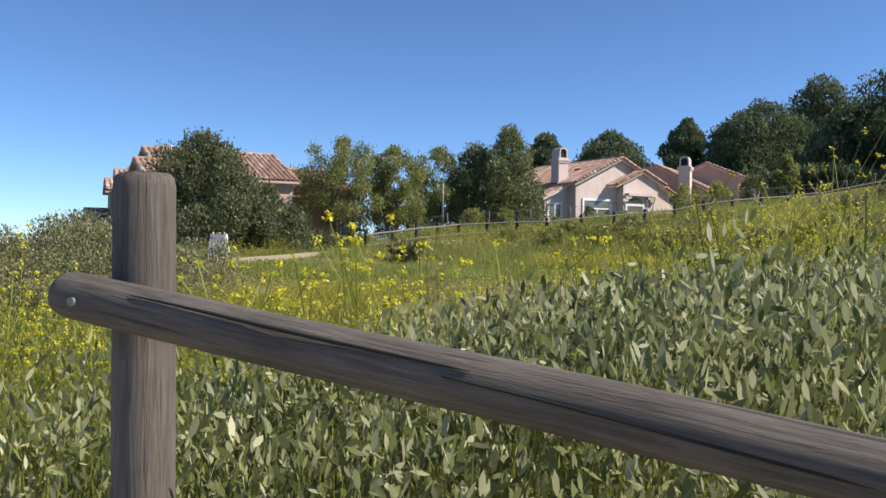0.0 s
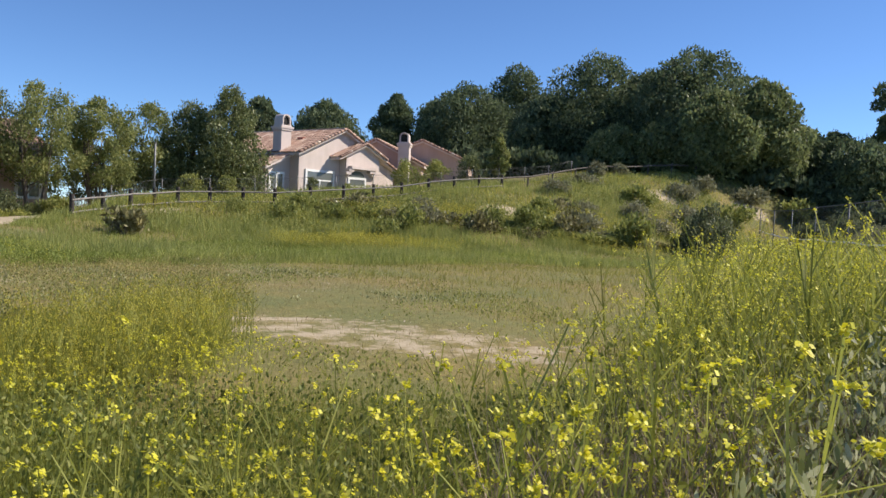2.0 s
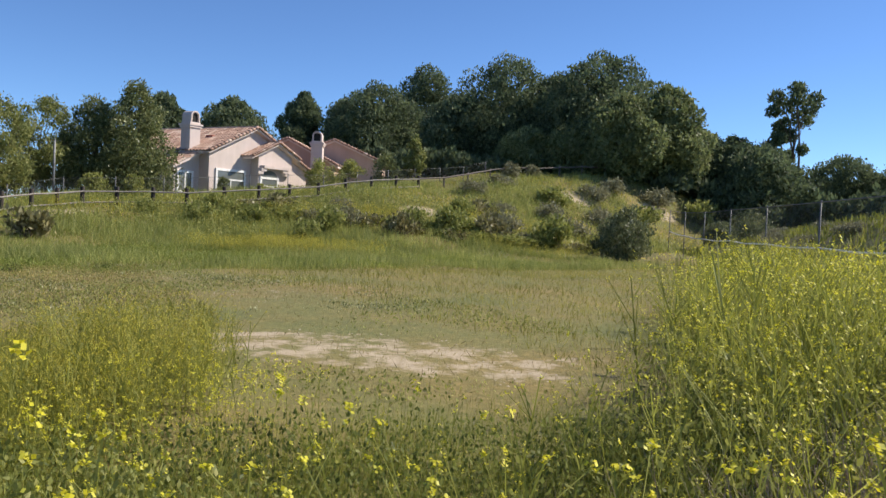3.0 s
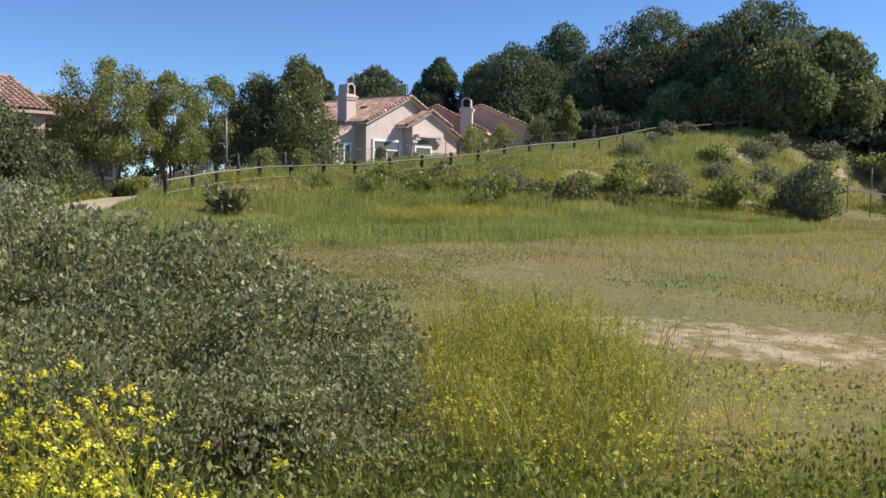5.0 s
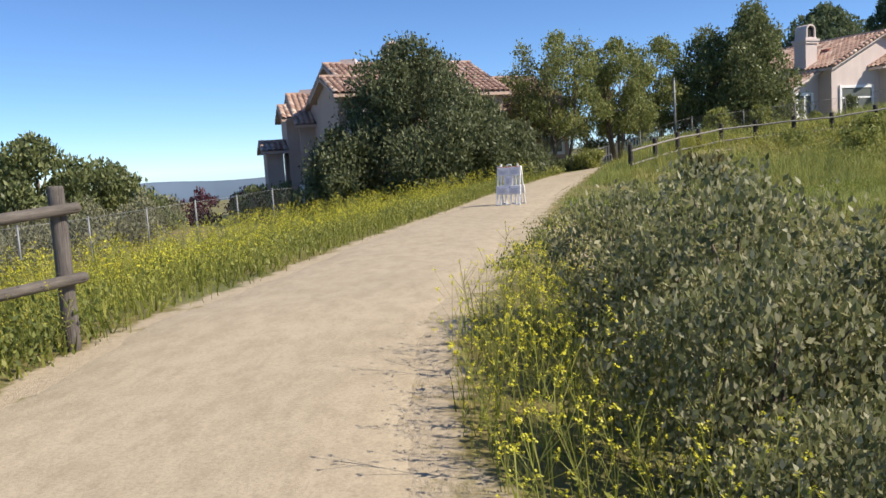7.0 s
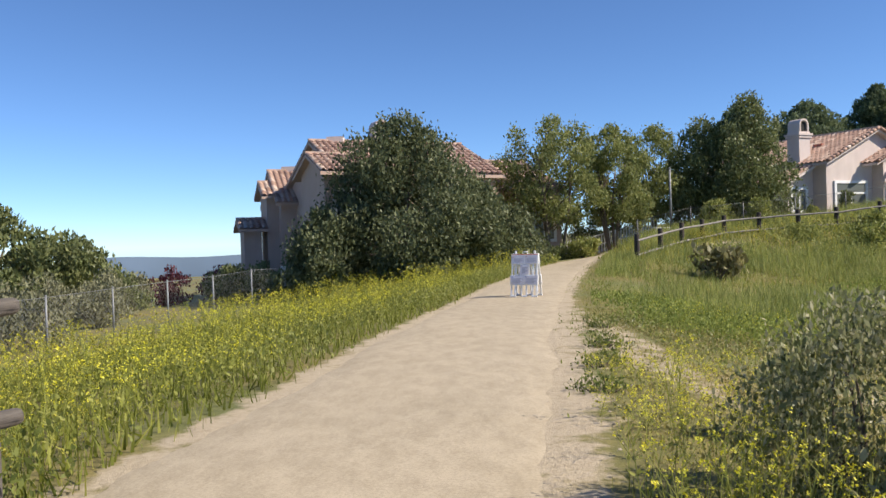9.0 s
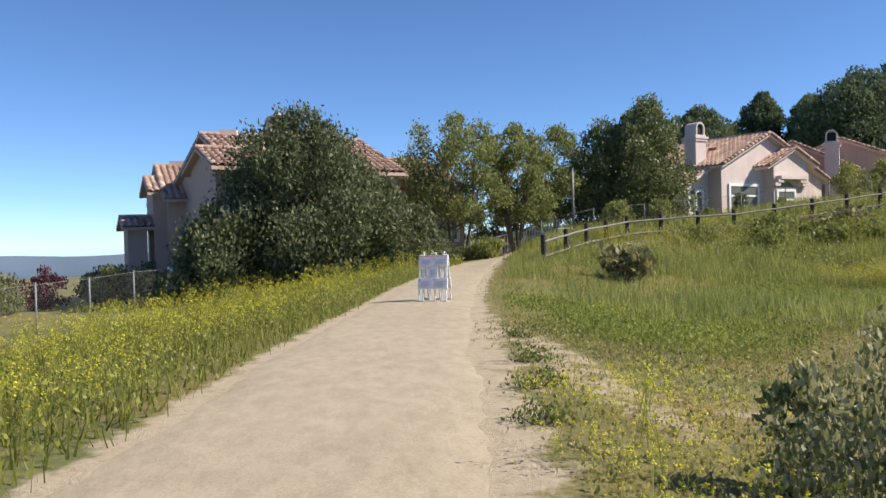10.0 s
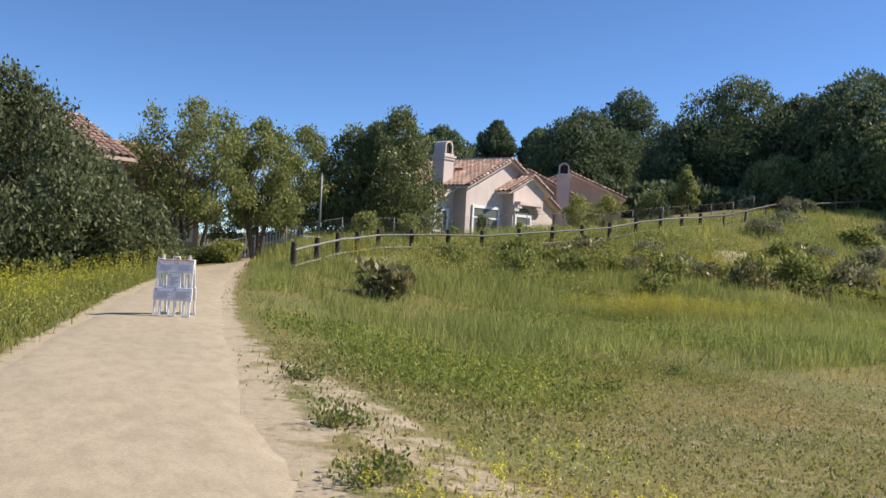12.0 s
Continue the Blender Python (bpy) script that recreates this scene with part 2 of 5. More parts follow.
LEAF_V = np.array([(0, 0, 0), (0.26, 0.06, 0.42), (0, 0.13, 1.0), (-0.26, 0.06, 0.42)])
LEAF_F = np.array([(0, 1, 2, 3)])
BROAD_V = np.array([(0, 0, 0), (0.13, 0.06, 0.28), (0.14, 0.12, 0.66), (0, 0.2, 1.0), (-0.14, 0.12, 0.66), (-0.13, 0.06, 0.28)])
BROAD_F = np.array([(0, 1, 2, 3), (0, 3, 4, 5)])
BLADE_V = np.array([(-0.02, 0, 0), (0.02, 0, 0), (0.012, 0.06, 0.6), (-0.012, 0.06, 0.6), (0, 0.22, 1.0)])
BLADE_F = np.array([(0, 1, 2), (0, 2, 3), (3, 2, 4)])
TUFT_V = np.array([(-0.06, 0, 0), (0.06, 0, 0), (0.0, 0.18, 1.0)])
TUFT_F = np.array([(0, 1, 2)])
NEEDLE_V = np.array([(-0.3, 0, 0), (0.3, 0, 0), (0.0, 0.1, 0.8)])


def box(bm, lo, hi, m=None, bevel=0.0):
    r = bmesh.ops.create_cube(bm, size=1.0)
    vs = r["verts"]
    lo, hi = Vector(lo), Vector(hi)
    for v in vs:
        v.co = Vector([(lo[i] + hi[i]) / 2 + v.co[i] * (hi[i] - lo[i]) for i in range(3)])
    if bevel:
        es = list({e for v in vs for e in v.link_edges})
        r = bmesh.ops.bevel(bm, geom=es, offset=bevel, segments=2, affect='EDGES', profile=0.5)
        vs = list({v for f in r["faces"] for v in f.verts} | {v for v in vs if v.is_valid})
    if m:
        bmesh.ops.transform(bm, matrix=m, verts=vs)
    return vs


def tube(bm, pts, radii, sides=8, cap=True):
    """A round bar along points, with a radius at each."""
    rings = []
    pts = [Vector(p) for p in pts]
    for i, p in enumerate(pts):
        d = (pts[min(i + 1, len(pts) - 1)] - pts[max(i - 1, 0)]).normalized()
        q = d.to_track_quat('Z', 'Y') if i == 0 else last_d.rotation_difference(d) @ q
        last_d = d
        rings.append([bm.verts.new(p + q @ Vector((math.cos(a) * radii[i], math.sin(a) * radii[i], 0)))
                      for a in [2 * math.pi * k / sides for k in range(sides)]])
    for a, b in zip(rings, rings[1:]):
        for k in range(sides):
            f = bm.faces.new((a[k], a[(k + 1) % sides], b[(k + 1) % sides], b[k]))
            f.smooth = True
    if cap:
        bm.faces.new(rings[0][::-1])
        bm.faces.new(rings[-1])


def part(name, bm, mat, parent=None, label=""):
    me = bpy.data.meshes.new(name)
    bm.normal_update()
    bm.to_mesh(me)
    bm.free()
    me.materials.append(mat)
    ob = new(name, me)
    ob.parent = parent
    if label:
        ob["label"] = label
    return ob


def boxes(name, items, mat, parent=None, label="", bevel=0.0):
    bm = bmesh.new()
    for lo, hi in items:
        box(bm, lo, hi, None, bevel)
    return part(name, bm, mat, parent, label)


def thing(name, m, label, category, group=""):
    ob = new(name)
    ob.empty_display_size = 0.2
    ob.matrix_world = m
    return tagged(ob, label, category, group)


# ---- the lie of the land ----
def ease(a, b, x):
    t = np.clip((x - a) / (b - a), 0, 1)
    return t * t * (3 - 2 * t)


def trail_mid(y):
    return np.interp(y, [-60, -40, -33, -29.5, -27, -24.5, -22, -20, -17, -14, -10, -7, -3, 0, 4, 9, 14, 18, 24],
                     [40, 16, 8.8, 5.0, 3.0, 0.8, -0.9, -1.8, -2.4, -2.3, -1.75, -1.4, -0.75, -0.25, 0.45, 1.55, 2.9, 4.2, 6.5])


def trail_half(y):
    return np.interp(y, [-60, -29.5, -24.5, -20, -16, -10, 0, 9, 14, 18, 24], [2.2, 1.75, 1.8, 1.6, 1.42, 1.36, 1.2, 1.05, 0.9, 0.7, 0.4])


def wavy(x, y, s, seed=0.0):
    """A cheap smooth unevenness between -1 and 1."""
    return (np.sin(x * s * 1.3 + 1.7 * np.sin(y * s * 0.7 + seed) + seed) + np.sin(y * s * 1.1 + 1.3 * np.sin(x * s * 0.9 + 2 * seed) + 2.1)) / 2


def berm_frame(x, y):
    """Along and across the court fence: 0..1 from its near to its far end, and metres behind it."""
    dx, dy = 19.3, 23.6
    L = math.hypot(dx, dy)
    a = ((x - 26.1) * dx + (y + 11.0) * dy) / L / L
    w = ((x - 26.1) * dy - (y + 11.0) * dx) / L
    return a, w


def ground_z(x, y):
    x, y = np.asarray(x, float), np.asarray(y, float)
    z = np.interp(y, [-80, -40, -29.5, -25, -20, -14, 0, 10, 16, 40], [-1.8, -0.95, -0.55, -0.3, -0.08, 0.04, 0.0, 0.12, 0.25, 0.4])
    mid, half = trail_mid(y), trail_half(y)
    right, left = x - (mid + half), (mid - half) - x
    field = z - 0.42 * ease(0.0, 4.5, right)
    field = field - 0.14 * ease(11, 25, x) * ease(14, 6, y)
    toe = np.interp(x, [0, 3, 5, 10, 15, 28, 36, 45, 58, 75], [12, 5, 3, 6, 7, 5, 6, 12, 16, 22])
    crest = np.interp(x, [0, 3, 5, 10, 15, 28, 34, 42, 58, 75], [24, 18, 17, 21, 22, 24, 27, 28, 28, 30])
    top = np.interp(x, [0, 3, 5, 10, 16, 28, 34, 42, 50, 58, 66, 73, 88], [0.3, 0.6, 0.8, 1.4, 1.8, 3.0, 3.7, 5.0, 5.6, 6.0, 6.0, 4.2, 2.0])
    h = ease(0, 1, (y - toe) / (crest - toe))
    field = field + h * (top - field) * ease(-1.5, 2.5, right)
    field = field + 0.16 * wavy(x, y, 0.5, 1.0) * ease(0.05, 0.5, h) * ease(18, 24, x)
    field = field + 0.035 * wavy(x, y, 1.1) * ease(0.3, 2.0, right)
    field = field + 0.62 * ease(4.8, 0.8, np.hypot(x - 8.9, y + 25.6))
    a, w = berm_frame(x, y)
    field = field + ease(1.5, 8.0, w) * np.interp(a, [-2.0, -0.3, 0.0, 0.5, 1.0, 1.3], [3.2, 3.1, 3.0, 2.8, 1.8, 0.4])
    fall = 0.11 * np.clip(left, 0, 11) + 0.05 * np.clip(left - 11, 0, 60)
    low = z - fall * ease(0.0, 2.0, left) + 0.03 * wavy(x, y, 1.3) * ease(0.2, 2.0, left)
    return np.where(left > 0, low, field)


def gz(x, y):
    return float(ground_z(x, y))


def bare_soil(x, y):
    """1 where soil lies open: the dry patch in the meadow, scars on the slope, the trail's shoulders."""
    def spot(cx, cy, rx, ry, turn=0.0):
        c, s = math.cos(turn), math.sin(turn)
        u, v = ((x - cx) * c + (y - cy) * s) / rx, (-(x - cx) * s + (y - cy) * c) / ry
        return ease(1.25, 0.5, np.hypot(u, v))
    b = spot(7.9, -17.2, 3.9, 1.5, -0.75) * 0.5
    b = np.maximum(b, spot(0.65, -8.6, 0.5, 4.6, 0.0) * 0.55)
    b = np.maximum(b, spot(2.4, -11.0, 2.0, 0.7, 0.3) * 0.45)
    b = np.maximum(b, spot(6.5, -9.8, 8.5, 4.0, 0.1) * 0.28)
    b = np.maximum(b, spot(28.0, 15.6, 1.8, 1.3) * 0.72)
    b = np.maximum(b, spot(8.8, 14.6, 1.9, 0.9, 0.5) * 0.6)
    b = np.maximum(b, spot(45.0, 21.5, 2.6, 1.6) * 0.62)
    b = np.maximum(b, spot(53.0, 21.0, 2.0, 1.6) * 0.66)
    d = np.abs(x - trail_mid(y)) - trail_half(y)
    reach = np.where(x > trail_mid(y), 0.5 + 0.5 * ease(-15, -11, y) * ease(-1, -5, y), 0.4)
    return np.maximum(b, ease(1.0, -0.1, d / reach) * 0.72)


def axis(fine_lo, fine_hi, step, far):
    a = list(np.arange(fine_lo, fine_hi, step))
    lo, hi, s = [], [], step
    q = a[-1]
    while q < far:
        s *= 1.22
        q += s
        hi.append(q)
    s, q = step, a[0]
    while q > -far:
        s *= 1.22
        q -= s
        lo.append(q)
    return np.array(lo[::-1] + a + hi)


gx, gy = axis(-12, 60, 0.5, 900), axis(-34, 32, 0.22, 900)
gx = np.unique(np.concatenate([gx[(gx < -5.2) | (gx > 7.2)], np.arange(-5, 7.1, 0.14)]))
X, Y = np.meshgrid(gx, gy)
Z = ground_z(X, Y)
far_off = ease(70, 400, np.hypot(X, Y))
Z = Z * (1 - far_off) - 30.0 * far_off
nx, ny = len(gx), len(gy)
idx = np.arange(nx * ny).reshape(ny, nx)
quads = np.stack([idx[:-1, :-1], idx[:-1, 1:], idx[1:, 1:], idx[1:, :-1]], -1).reshape(-1, 4)
ground = smooth(bulk("ground", np.stack([X, Y, Z], -1), quads, M_GROUND))
bare = ground.data.attributes.new("bare", 'FLOAT', 'POINT')
bare.data.foreach_set("value", bare_soil(X, Y).ravel().astype(np.float32))
tagged(ground, "sloping meadow ground of grass, thatch and bare soil", "ground", kind="structure")

# the trail: a crowned, scuffed strip with ragged edges
ty = np.arange(-50, 23, 0.12)
across = np.linspace(-1, 1, 25)
TY, TA = np.meshgrid(ty, across, indexing="ij")
edge = trail_half(TY) * (1 + 0.0 * TA) + (0.09 * wavy(TY * 1.0, TA * 0 + np.sign(TA) * 3, 0.9) + 0.04 * wavy(TY, np.sign(TA) * 5, 3.9) + 0.04 * wavy(TY, np.sign(TA) * 2, 8.3)) * np.abs(TA) ** 3
TX = trail_mid(TY) + TA * edge
TZ = ground_z(TX, TY) + 0.03 - 0.05 * np.abs(TA) ** 5 + 0.005 * wavy(TX, TY, 1.7) + 0.0015 * wavy(TX, TY, 9.0, 2.0)
n0, n1 = TX.shape
idx = np.arange(n0 * n1).reshape(n0, n1)
quads = np.stack([idx[:-1, :-1], idx[:-1, 1:], idx[1:, 1:], idx[1:, :-1]], -1).reshape(-1, 4)
trail = smooth(bulk("road_trail", np.stack([TX, TY, TZ], -1), quads, M_TRAIL))
tagged(trail, "pale tan decomposed granite walking trail, scuffed and dusty", "trail", kind="structure")

# far hills beyond the valley, the blue of the air painted into their colour
ha = np.linspace(radians(-75), radians(80), 120)
hz = -9 + 4 * np.sin(ha * 5.0 + 1.0) + 4 * np.sin(ha * 13.0) + 2 * np.sin(ha * 31.0 + 2.0)
HV = [(870 * math.sin(a), 870 * math.cos(a), z) for a, h in zip(ha, hz) for z in (-40.0, h)]
HV += [(990 * math.sin(a), 990 * math.cos(a), -40.0) for a in ha]
HF = [(2 * k, 2 * k + 2, 2 * k + 3, 2 * k + 1) for k in range(119)] + [(2 * k + 1, 2 * k + 3, 240 + k + 1, 240 + k) for k in range(119)]
tagged(smooth(bulk("backdrop_hills", HV, HF, M_HAZE)), "far hazy blue hills beyond the valley", "hills", kind="structure")

# ---- houses ----
U, V_IN = Vector((0.891, 0.453, 0)), Vector((-0.453, 0.891, 0))


def house_pose(x, y, z, facing=None):
    across, inwards = (U, V_IN) if facing is None else (Vector((math.cos(facing), -math.sin(facing), 0)), Vector((math.sin(facing), math.cos(facing), 0)))
    m = Matrix((across, inwards, Vector((0, 0, 1)))).transposed().to_4x4()
    m.translation = (x, y, z)
    return m


def tile_slope(name, a, b, c, parent, pitch=0.30, course=0.42):
    """A slope of barrel tiles: a and b are the ends of its top edge, c lies on the eave below a."""
    a, b, c = Vector(a), Vector(b), Vector(c)
    along, down = b - a, c - a
    nu, nd = max(2, round(along.length / pitch)), max(2, round(down.length / course))
    eu, ed = along / nu, down / nd
    up = eu.cross(ed).normalized()
    if up.z < 0:
        up = -up
    arc = [(0.0, 0.0), (0.12, 0.055), (0.35, 0.09), (0.6, 0.075), (0.74, 0.02), (1.0, 0.0)]
    VV, FF = [], []
    for i in range(nu):
        for j in range(nd):
            o = len(VV)
            lift = 0.012 * random.random()
            for s, (q, h) in ((0, (0, 0)), (1, (0, 0))):
                for q, h in arc:
                    k = (j + s * 1.08)
                    VV.append(a + eu * (i + q) + ed * k + up * (h + 0.012 + lift + (0.035 if s else 0.0)))
            w = len(arc)
            for k in range(w - 1):
                FF.append((o + k, o + k + 1, o + w + k + 1, o + w + k))
    ob = bulk(name, [tuple(v) for v in VV], FF, M_TILE, parent)
    return tagged(ob, "rows of faded terracotta barrel tiles", kind="stuff")


def gable_roof(parent, u0, u1, v0, v1, peak_u, peak_z, slope, over=0.35, left_to=None, right_to=None):
    """A roof whose ridge runs inwards, over walls from u0 to u1: two tiled slopes on solid decks, with rake boards."""
    l, r = (u0 - over if left_to is None else left_to), (u1 + over if right_to is None else right_to)
    f, bk = v0 - over, v1 + over
    zl, zr = peak_z - slope * (peak_u - l), peak_z - slope * (r - peak_u)
    roof = boxes("roof", [((peak_u - 0.09, f, peak_z + 0.02), (peak_u + 0.09, bk, peak_z + 0.13))], M_TILE, parent, "ridge and tiled slopes of terracotta")
    for x, z in ((l, zl), (r, zr)):
        bm = bmesh.new()
        q = [bm.verts.new((uu, vv, zz + d)) for d in (-0.16, -0.01) for uu, vv, zz in ((peak_u, f, peak_z), (peak_u, bk, peak_z), (x, bk, z), (x, f, z))]
        for face in ((0, 1, 2, 3), (4, 5, 6, 7), (0, 1, 5, 4), (1, 2, 6, 5), (2, 3, 7, 6), (3, 0, 4, 7)):
            bm.faces.new([q[i] for i in face])
        bmesh.ops.recalc_face_normals(bm, faces=bm.faces)
        part("deck", bm, M_STUCCO, roof)
        tile_slope("tiles", (peak_u, f, peak_z), (peak_u, bk, peak_z), (x, f, z), roof)
        bm = bmesh.new()
        n = 14
        for k in range(n):
            t0, t1 = k / n, (k + 1.05) / n
            p0 = Vector((peak_u + (x - peak_u) * t0, f - 0.03, peak_z + (z - peak_z) * t0 + 0.05))
            p1 = Vector((peak_u + (x - peak_u) * t1, f - 0.03, peak_z + (z - peak_z) * t1 + 0.07))
            tube(bm, [p0, p1], [0.09, 0.11], 6)
        part("rake_tiles", bm, M_TILE, roof)
    return roof


def prism_wall(name, parent, u0, u1, v0, v1, z0, zl, zr, peak=None, mat=None, holes=()):
    """A walled block with a sloping or peaked top; front openings (u0, u1, z0, z1) go in as recesses."""
    bm = bmesh.new()
    def face(v):
        pts = [(u0, v, z0), (u1, v, z0), (u1, v, zr)] + ([(peak[0], v, peak[1])] if peak else []) + [(u0, v, zl)]
        return [bm.verts.new(p) for p in pts]
    a, b = face(v0), face(v1)
    bm.faces.new(a)
    bm.faces.new(b[::-1])
    for i in range(len(a)):
        j = (i + 1) % len(a)
        bm.faces.new((a[j], a[i], b[i], b[j]))
    bmesh.ops.recalc_face_normals(bm, faces=bm.faces)
    return part(name, bm, mat or M_STUCCO, parent)


def window(parent, u0, u1, z0, z1, v, mullions=1, transom=None, label=""):
    """A framed window standing slightly proud of the wall at v, its glass set back."""
    w = part("window", box_bm([((u0, v - 0.03, z0), (u1, v + 0.10, z1))]), M_BLACK, parent, label)
    t = 0.14
    boxes("frame", [((u0 - t, v - 0.09, z0 - t), (u0 + 0.02, v + 0.01, z1 + t)), ((u1 - 0.02, v - 0.09, z0 - t), (u1 + t, v + 0.01, z1 + t)),
                    ((u0 + 0.02, v - 0.088, z1 - 0.02), (u1 - 0.02, v + 0.01, z1 + t)), ((u0 + 0.02, v - 0.088, z0 - t), (u1 - 0.02, v + 0.01, z0 + 0.02))], M_WHITE, w, "white painted surround")
    n = mullions + 1
    top = transom or z1
    spans = [(u0 + (u1 - u0) * k / n, u0 + (u1 - u0) * (k + 1) / n, z0, top) for k in range(n)]
    if transom:
        spans.append((u0, u1, transom, z1))
    for a, b, c, d in spans:
        boxes("pane", [((a + 0.05, v - 0.045, c + 0.05), (b - 0.05, v - 0.035, d - 0.05))], M_GLASS, w)
    bars = [((a - 0.04, v - 0.075, z0 + 0.02), (a + 0.04, v - 0.02, top)) for a, b, c, d in spans[1:n]]
    if transom:
        bars.append(((u0 + 0.02, v - 0.078, transom - 0.05), (u1 - 0.02, v - 0.02, transom + 0.05)))
    boxes("glazing_bar", bars, M_WHITE, w)
    return w


def box_bm(items, bevel=0.0):
    bm = bmesh.new()
    for lo, hi in items:
        box(bm, lo, hi, None, bevel)
    return bm


def chimney(parent, u, v, z0, z1, w=0.85, d=0.8):
    """A stucco stack with a stepped collar and a barrel-vaulted cap, open at both arched ends."""
    body = boxes("chimney", [((u - w / 2, v - d / 2, z0), (u + w / 2, v + d / 2, z1 - 0.75))], M_STUCCO, parent, "square stucco chimney stack with arched cap")
    boxes("collar", [((u - w / 2 - 0.07, v - d / 2 - 0.07, z1 - 1.12), (u + w / 2 + 0.07, v + d / 2 + 0.07, z1 - 0.98)),
                     ((u - w / 2 - 0.12, v - d / 2 - 0.12, z1 - 0.98), (u + w / 2 + 0.12, v + d / 2 + 0.12, z1 - 0.86))], M_STUCCO, body)
    bm = bmesh.new()
    steps, r, t = 12, w * 0.42, 0.10
    rows = []
    for k in range(steps + 1):
        a = math.pi * k / steps
        for rr in (r, r - t):
            for vv in (v - d / 2, v + d / 2):
                rows.append(bm.verts.new((u + math.cos(a) * rr, vv, z1 - 0.36 + math.sin(a) * rr * 0.95)))
    for k in range(steps):
        i, j = rows[4 * k:4 * k + 4], rows[4 * k + 4:4 * k + 8]
        bm.faces.new((i[0], i[1], j[1], j[0]))
        bm.faces.new((i[2], j[2], j[3], i[3]))
        bm.faces.new((i[0], j[0], j[2], i[2]))
        bm.faces.new((i[1], i[3], j[3], j[1]))
    for s in (-1, 1):
        box(bm, (u + s * (r - t / 2) - t / 2, v - d / 2, z1 - 0.76), (u + s * (r - t / 2) + t / 2, v + d / 2, z1 - 0.35))
    bmesh.ops.recalc_face_normals(bm, faces=bm.faces)
    part("cap", bm, M_STUCCO, body)
    boxes("flue", [((u - w * 0.42 + t, v - d / 2 + 0.12, z1 - 0.8), (u + w * 0.42 - t, v + d / 2 - 0.12, z1 - 0.2))], M_BLACK, body)
    return body


def gable_house():
    h = thing("house", house_pose(22.57, 29.51, 0), "pale pink stucco house with stepped gables and terracotta tile roof", "house", "hillside houses")
    z0 = 0.6
    # recessed wing, main gable, entry gable
    prism_wall("wall", h, -5.95, -3.3, 0.9, 5.5, z0, 3.92, 5.0)
    prism_wall("wall", h, -3.9, 5.7, 0.0, 9.2, z0, 5.02, 4.2, (0.1, 6.80))
    prism_wall("wall", h, -0.1, 3.3, -0.7, 0.6, z0, 5.17, 5.15, (1.6, 5.92))
    gable_roof(h, -3.9, 5.7, 0.0, 9.2, 0.1, 6.95, 0.455)
    gable_roof(h, -0.1, 3.3, -0.7, 0.5, 1.6, 6.06, 0.44, 0.3, -1.0, 3.85)
    # lower roof over the wing
    zl, zr = 3.9, 5.02
    bm = bmesh.new()
    q = [bm.verts.new((u, v, z + d)) for d in (-0.15, 0) for u, v, z in ((-6.3, 0.55, zl), (-3.75, 0.55, zr), (-3.75, 5.7, zr), (-6.3, 5.7, zl))]
    for f in ((0, 1, 2, 3), (4, 5, 6, 7), (0, 1, 5, 4), (1, 2, 6, 5), (2, 3, 7, 6), (3, 0, 4, 7)):
        bm.faces.new([q[i] for i in f])
    bmesh.ops.recalc_face_normals(bm, faces=bm.faces)
    wing = part("roof", bm, M_STUCCO, h)
    tile_slope("tiles", (-3.75, 0.55, zr), (-3.75, 5.7, zr), (-6.3, 0.55, zl), wing)
    window(h, -5.6, -4.55, 2.35, 3.52, 0.9, 1, None, "white framed two-light window")
    window(h, -3.2, -0.75, 1.7, 3.82, 0.0, 1, 3.25, "tall white framed patio window with transom light")
    # arched entry window under a stepped moulding
    arch = window(h, 0.2, 1.75, 1.9, 3.5, -0.7, 1, 3.0, "white framed arched window")
    bm = bmesh.new()
    ring = [(0.975 + 0.78 * math.cos(math.pi * k / 12), 3.58 + 0.5 * math.sin(math.pi * k / 12)) for k in range(13)]
    a = [bm.verts.new((p, -0.76, q)) for p, q in ring]
    b = [bm.verts.new((p, -0.68, q)) for p, q in ring]
    bm.faces.new(a)
    for k in range(12):
        bm.faces.new((a[k], a[k + 1], b[k + 1], b[k]))
    bm.faces.new((a[12], a[0], b[0], b[12]))
    bmesh.ops.recalc_face_normals(bm, faces=bm.faces)
    part("pane", bm, M_GLASS, arch, "half-round fanlight")
    boxes("moulding", [((c + s0, -0.7 - dp, z), (c + s1, -0.7, z + 0.2)) for c, s0, s1, dp, z in (
        (0.98, -1.35, -0.85, 0.30, 3.80), (0.98, -1.1, -0.6, 0.34, 4.0), (0.98, -0.9, 1.6, 0.4, 4.2), (0.98, 1.05, 1.65, 0.34, 4.0), (0.98, 1.3, 1.9, 0.30, 3.80))],
          M_STUCCO, h, "stepped stucco moulding over the arch")
    chimney(h, -3.75, 1.95, 3.5, 7.65, 0.88, 0.85)
    chimney(h, 2.2, 4.6, 5.2, 7.2, 0.8, 0.8)
    boxes("roof_vent", [((-1.9, 1.9, 6.05), (-1.1, 2.5, 6.28))], M_FLASH, h, "low dark roof vent")
    return h


def plain_house(x, y, u0, u1, depth, peak_u, peak_z, slope, z0, label, stack=None):
    h = thing("house", house_pose(x, y, 0, radians(33)), label, "house", "hillside houses")
    prism_wall("wall", h, u0, u1, 0, depth, z0, peak_z - 0.15 - slope * (peak_u - u0), peak_z - 0.15 - slope * (u1 - peak_u), (peak_u, peak_z - 0.15), M_TAN)
    gable_roof(h, u0, u1, 0, depth, peak_u, peak_z, slope, 0.3)
    if stack:
        chimney(h, *stack)
    return h


gable_house()


